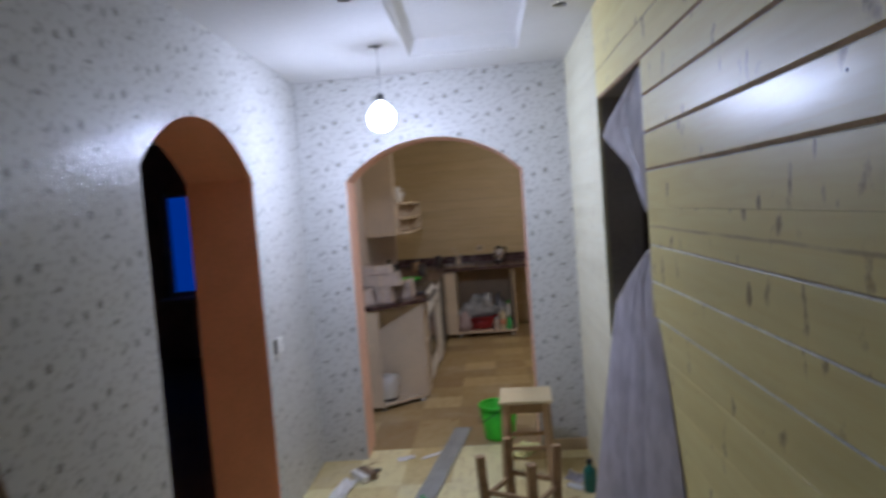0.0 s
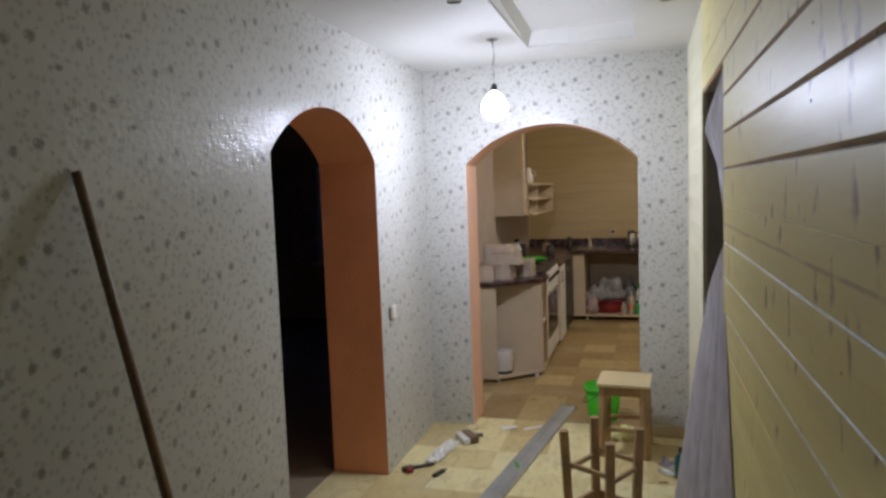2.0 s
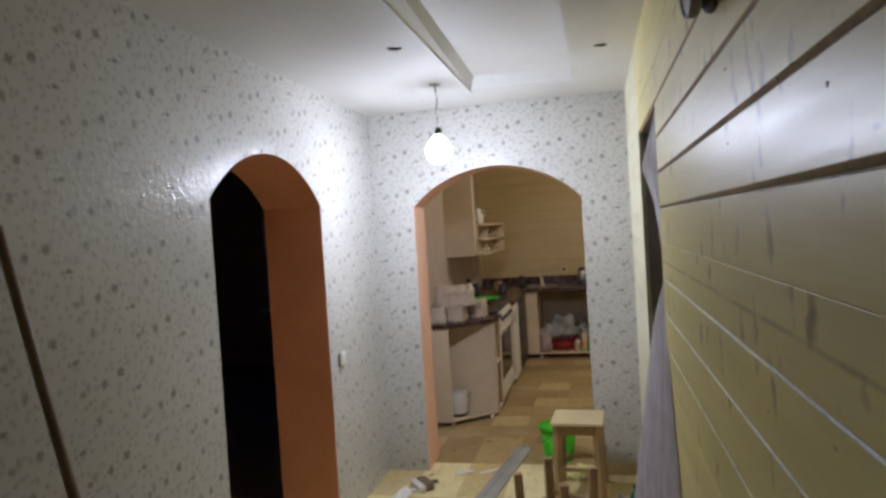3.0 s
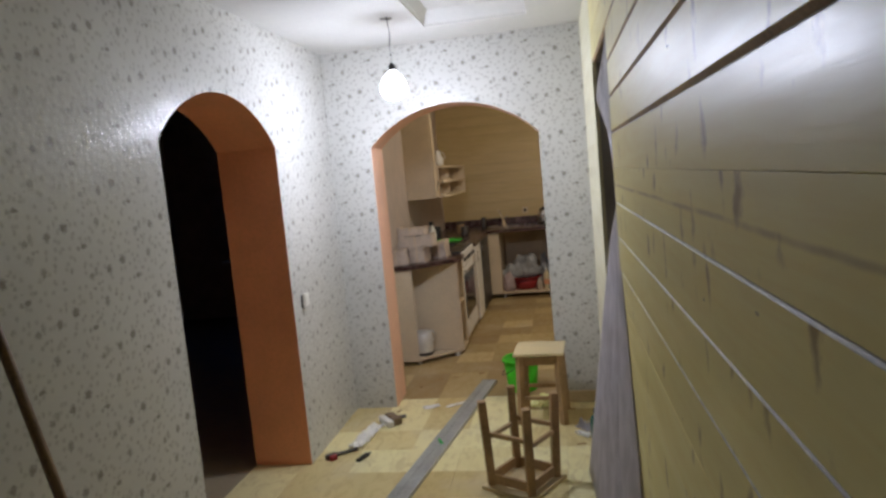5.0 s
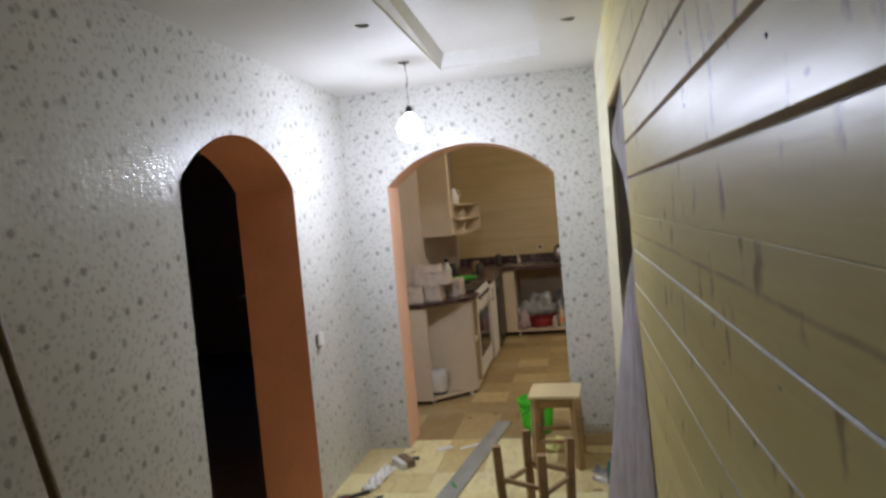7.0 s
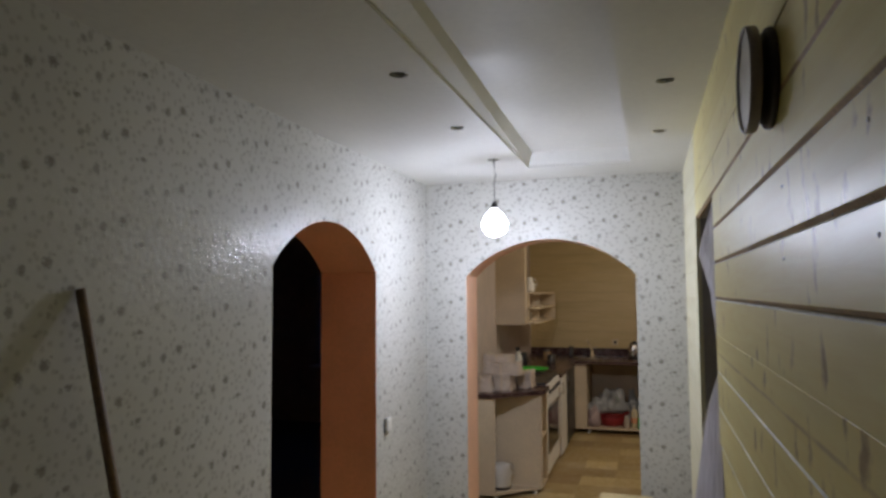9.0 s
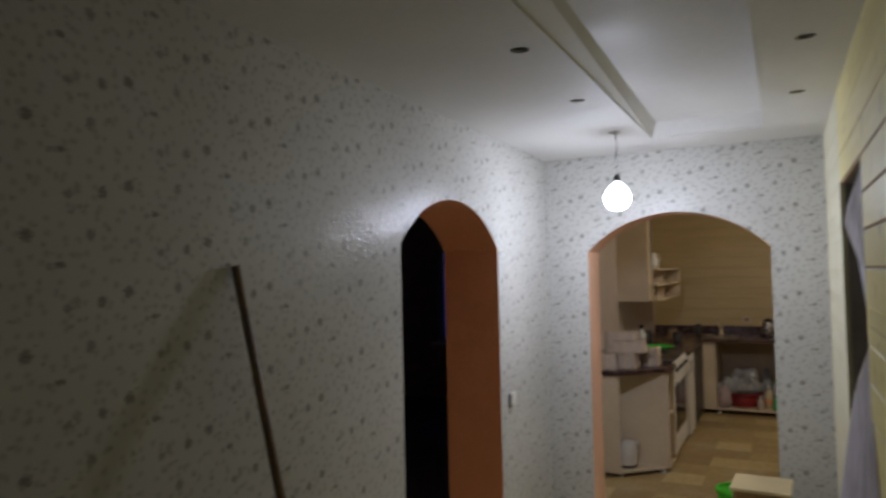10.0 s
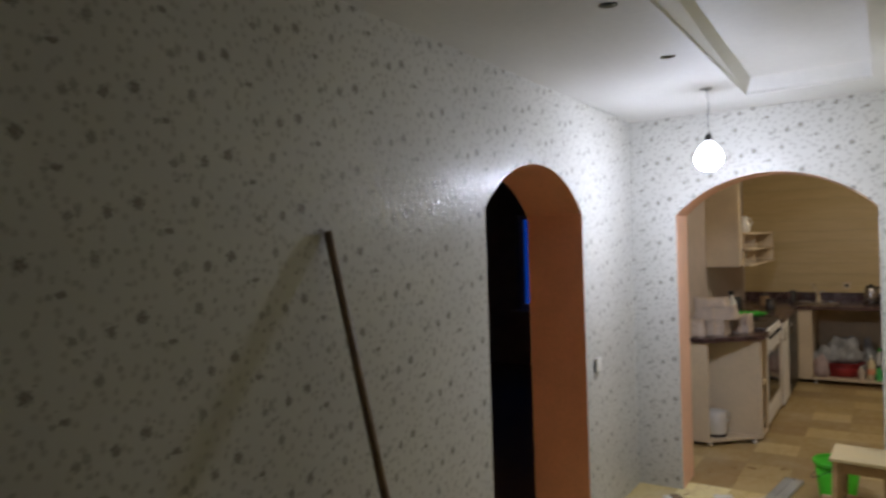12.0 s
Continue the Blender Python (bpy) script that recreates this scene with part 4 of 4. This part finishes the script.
def sink(x, y):
    ob = thing("sink", x, y, TOP, "round steel sink set on the dark worktop", "sink")
    part("bowl", lathe(bmesh.new(), [(0, 0.0015), (0.13, 0.002), (0.17, 0.006), (0.2, 0.009), (0.215, 0.006), (0.218, 0.0)], 36), M_STEEL, ob)
    f = bmesh.new()
    lathe(f, [(0, 0), (0.03, 0), (0.03, 0.012), (0.02, 0.03), (0.019, 0.07), (0, 0.072)], 18, pose(0.0, 0.235, 0))
    wire(f, [(0, 0.235, 0.06), (-0.015, 0.22, 0.11), (-0.035, 0.19, 0.165), (-0.05, 0.15, 0.205), (-0.058, 0.11, 0.215)], 0.014, 12)
    tp = thing("tap", x, y, TOP, "cream enamelled mixer tap behind the sink", "tap")
    part("spout", f, M_TAP, tp)
    part("lever", rod(bmesh.new(), (0, 0.235, 0.09), (0.06, 0.215, 0.125), 0.007), M_STEEL, tp)


sink(-0.12, 9.13)


def kettle(x, y):
    ob = thing("kettle", x, y, TOP, "steel and black electric kettle on the worktop", "kettle", turn=150)
    part("body", lathe(bmesh.new(), [(0, 0.02), (0.075, 0.02), (0.078, 0.03), (0.066, 0.16), (0.055, 0.185), (0, 0.19)], 28), M_STEEL, ob)
    part("base", lathe(bmesh.new(), [(0, 0), (0.08, 0), (0.08, 0.018), (0, 0.018)], 28), M_BLACK, ob)
    part("lid", lathe(bmesh.new(), [(0.054, 0.186), (0.05, 0.2), (0.012, 0.208), (0.012, 0.222), (0, 0.224)], 20), M_BLACK, ob)
    part("handle", wire(bmesh.new(), [(-0.06, 0, 0.18), (-0.1, 0, 0.19), (-0.12, 0, 0.15), (-0.11, 0, 0.08), (-0.078, 0, 0.05)], 0.011), M_BLACK, ob)


kettle(0.42, 9.16)
so = thing("socket_outlet", 0.17, KY - 0.001, 1.05, "pale wall socket on the pine boards", "socket")
part("plate", boxes(((-0.04, -0.012, -0.04), (0.04, 0, 0.04)), bevel=0.004), M_CAB, so)
part("insert", lathe(bmesh.new(), [(0, 0.012), (0.021, 0.012), (0.021, 0.014), (0, 0.0135)], 20, pose(0, 0, 0, 90, 0, 0)), M_BLACK, so, "dark round insert")

cn = thing("canister", -0.64, 5.98, 0.05, "white plastic canister in the open cabinet", "canister", turn=35)
part("body", lathe(bmesh.new(), [(0, 0.022), (0.08, 0.022), (0.086, 0.03), (0.086, 0.15), (0.08, 0.185), (0.062, 0.208), (0.03, 0.217), (0, 0.219)], 28), M_PLASTIC_W, cn)
part("base", lathe(bmesh.new(), [(0, 0), (0.07, 0), (0.078, 0.004), (0.08, 0.021), (0, 0.021)], 28), M_BLACK, cn, "black plastic base")
part("handle", wire(bmesh.new(), [(0.06, 0, 0.2), (0.098, 0, 0.195), (0.112, 0, 0.16), (0.106, 0, 0.12), (0.084, 0, 0.1)], 0.009), M_PLASTIC_W, cn)


def bag(x, y, z, w, d, h, mat, label, seed, name="bag"):
    """A slack bag: a squashed ball drawn up at the neck, with creases."""
    bm = bmesh.new()
    bmesh.ops.create_icosphere(bm, subdivisions=4, radius=0.5)
    for v in bm.verts:
        c = v.co.copy()
        k = 1 + 0.35 * noise.noise(c * 3 + Vector((seed, 0, 0))) + 0.14 * noise.noise(c * 9 + Vector((0, seed, 0)))
        neck = max(0.0, c.z * 2 - 0.45)
        v.co = Vector((c.x * w * k * (1 - 0.6 * neck), c.y * d * k * (1 - 0.6 * neck), (max(c.z, -0.38) + 0.38) * h * k))
    for f in bm.faces:
        f.smooth = True
    ob = mesh_object(name, bm, mat)
    ob.location = (x, y, z)
    return tagged(ob, label, "bag")


CZ = 0.068
def basin(x, y, z):
    ob = thing("basin", x, y, z, "dark red plastic basin in the sink cabinet", "basin")
    part("bowl", lathe(bmesh.new(), [(0, 0), (0.15, 0), (0.165, 0.01), (0.205, 0.15), (0.197, 0.15), (0.158, 0.014), (0, 0.008)], 36), M_RED, ob)
    part("rim", lathe(bmesh.new(), [(0.204, 0.144), (0.222, 0.147), (0.224, 0.155), (0.205, 0.16), (0.197, 0.151)], 36), M_RED, ob)


basin(0.13, 8.98, CZ)
bag(-0.07, 8.80, CZ, 0.17, 0.16, 0.27, M_PINKBAG, "pale pink plastic bag in the sink cabinet", 3.0)
bag(0.0, 8.92, CZ + 0.15, 0.30, 0.26, 0.20, M_BAG, "crumpled clear plastic bag hanging over the red basin", 5.0)
bag(0.17, 8.98, CZ + 0.15, 0.34, 0.30, 0.30, M_BAG, "crumpled clear plastic bag on the red basin", 6.5)
bag(0.38, 9.16, CZ, 0.15, 0.16, 0.42, M_BAG, "pale plastic bag in the sink cabinet", 8.0)
for x, y, r, h, mat, cap, lab in ((0.41, 8.86, 0.042, 0.26, M_LABELLED, M_PLASTIC_W, "cream bottle with an orange band in the sink cabinet"), (0.49, 8.95, 0.036, 0.33, M_PLASTIC_W, M_GREENTRAY, "white bottle with a green cap in the sink cabinet"),
                                  (0.32, 8.76, 0.035, 0.15, M_PAPERPACK, M_PLASTIC_W, "small beige bottle in the sink cabinet"), (0.48, 8.77, 0.032, 0.17, M_VIAL, M_BLACK, "small green bottle in the sink cabinet")):
    b = thing("bottle", x, y, CZ, lab, "bottle", "bottles in the sink cabinet")
    part("body", lathe(bmesh.new(), [(0, 0), (r * 0.9, 0), (r, 0.006), (r, h * 0.62), (r * 0.8, h * 0.75), (0.014, h * 0.85), (0.014, h * 0.92), (0, h * 0.92)], 20), mat, b)
    part("cap", lathe(bmesh.new(), [(0, h * 0.9), (0.018, h * 0.9), (0.018, h), (0, h)], 16), cap, b)
    if mat is M_LABELLED:
        part("band", lathe(bmesh.new(), [(r + 0.0008, h * 0.2), (r + 0.0014, h * 0.21), (r + 0.0014, h * 0.44), (r + 0.0008, h * 0.45)], 20), M_ORANGE, b, "orange paper band")

# No kitchen lamp is in view: this one is added to light the room.
kl = thing("ceiling_lamp", 1.0, 7.0, KH, "assumed warm ceiling lamp, out of view, added to light the kitchen", "lamp")
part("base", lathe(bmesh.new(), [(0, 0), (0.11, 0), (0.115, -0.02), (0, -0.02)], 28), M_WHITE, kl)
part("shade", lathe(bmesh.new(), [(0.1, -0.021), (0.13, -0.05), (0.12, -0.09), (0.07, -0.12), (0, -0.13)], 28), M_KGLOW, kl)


# ---- boards and floor squares, each a piece of its own ----
def piece(name, me, parent, loc=(0, 0, 0)):
    ob = new(name, me)
    ob.location = loc
    ob.parent = parent
    return ob


PITCH = 0.1265
k = -13
while 1.576 + PITCH * k < 2.5:
    z0, z1 = max(0.0, 1.576 + PITCH * k), min(2.52, 1.576 + PITCH * (k + 1))
    if z1 - z0 > 0.03:
        spans = [(0.2, DOOR_A), (DOOR_B, YN)] if z1 <= DOOR_H + 0.03 else [(0.2, DOOR_B), (DOOR_B, YN)]
        for a, b in spans:
            me = bpy.data.meshes.new("plank")
            far = a == DOOR_B
            tight = far or z0 > DOOR_H or k < -4
            bm = board(a, b, z0, z1, 0.0012 if tight or k == 0 else 0.0095 if k > 0 else 0.003, 0.0008 if tight or k == -1 else 0.0042 + 0.0005 * min(0, k + 2))
            bm.to_mesh(me)
            bm.free()
            me.materials.append(M_PLANK_LIT if far else M_PLANK)
            me.materials.append(M_EDGE_LIT)
            me.materials.append(M_RAW)
            piece("plank", me, back)
    k += 1

bm = bmesh.new()
ring = [(0, 0.0005), (0, 0.1315), (-0.0185, 0.1315), (-0.02, 0.1305), (-0.02, 0.0015), (-0.0185, 0.0005)]
ends = [[bm.verts.new((x, KY + 0.02 + y, z)) for y, z in ring] for x in (KX, KE)]
for i in range(len(ring)):
    j = (i + 1) % len(ring)
    bm.faces.new([ends[0][i], ends[0][j], ends[1][j], ends[1][i]])
bmesh.ops.recalc_face_normals(bm, faces=bm.faces)
me = bpy.data.meshes.new("plank")
bm.to_mesh(me)
bm.free()
me.materials.append(M_PINE)
for i in range(21):
    piece("plank", me, wall_k, (0, 0, 0.132 * i))

bm = box(bmesh.new(), (0, 0, -0.006), (TILE - 0.0008, TILE - 0.0008, 0.0))
top = [f for f in bm.faces if f.normal.z > 0.9]
bmesh.ops.bevel(bm, geom=list({e for f in top for e in f.edges}), offset=0.0007, segments=1, affect="EDGES")
me = bpy.data.meshes.new("floor_square")
bm.to_mesh(me)
bm.free()
me.materials.append(M_LINO)
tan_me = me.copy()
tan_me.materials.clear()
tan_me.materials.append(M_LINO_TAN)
for i in range(-4, 6):
    for j in range(-7, 20):
        x, y = -0.03 + TILE * i, 3.69 + TILE * j
        # No squares out of view below y = 1.8: the bare floor bounces less.
        hall = XW - TILE < x < XE + 0.05 and 1.8 < y < YN + 0.3
        kitchen = YN - 0.1 < y < KY and KX - TILE < x < 1.5
        door = 2.6 < y < 3.7 and x < XE + 0.4 or (2.4 < y < 3.82 and x < XW)
        if hall or kitchen or door:
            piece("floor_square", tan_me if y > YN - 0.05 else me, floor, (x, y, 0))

bm = lathe(bmesh.new(), [(0, 0), (0.003, 0), (0.0032, 0.0006), (0.002, 0.0012), (0, 0.0013)], 10, pose(0, 0, 0, 0, -90, 0))
me = bpy.data.meshes.new("nail")
bm.to_mesh(me)
bm.free()
me.materials.append(M_DARKMETAL)
for y, z in ((0.966, 1.915), (0.949, 1.791), (1.127, 1.832), (1.45, 1.915), (1.46, 1.79)):
    piece("nail", me, back, (XE, y, z))
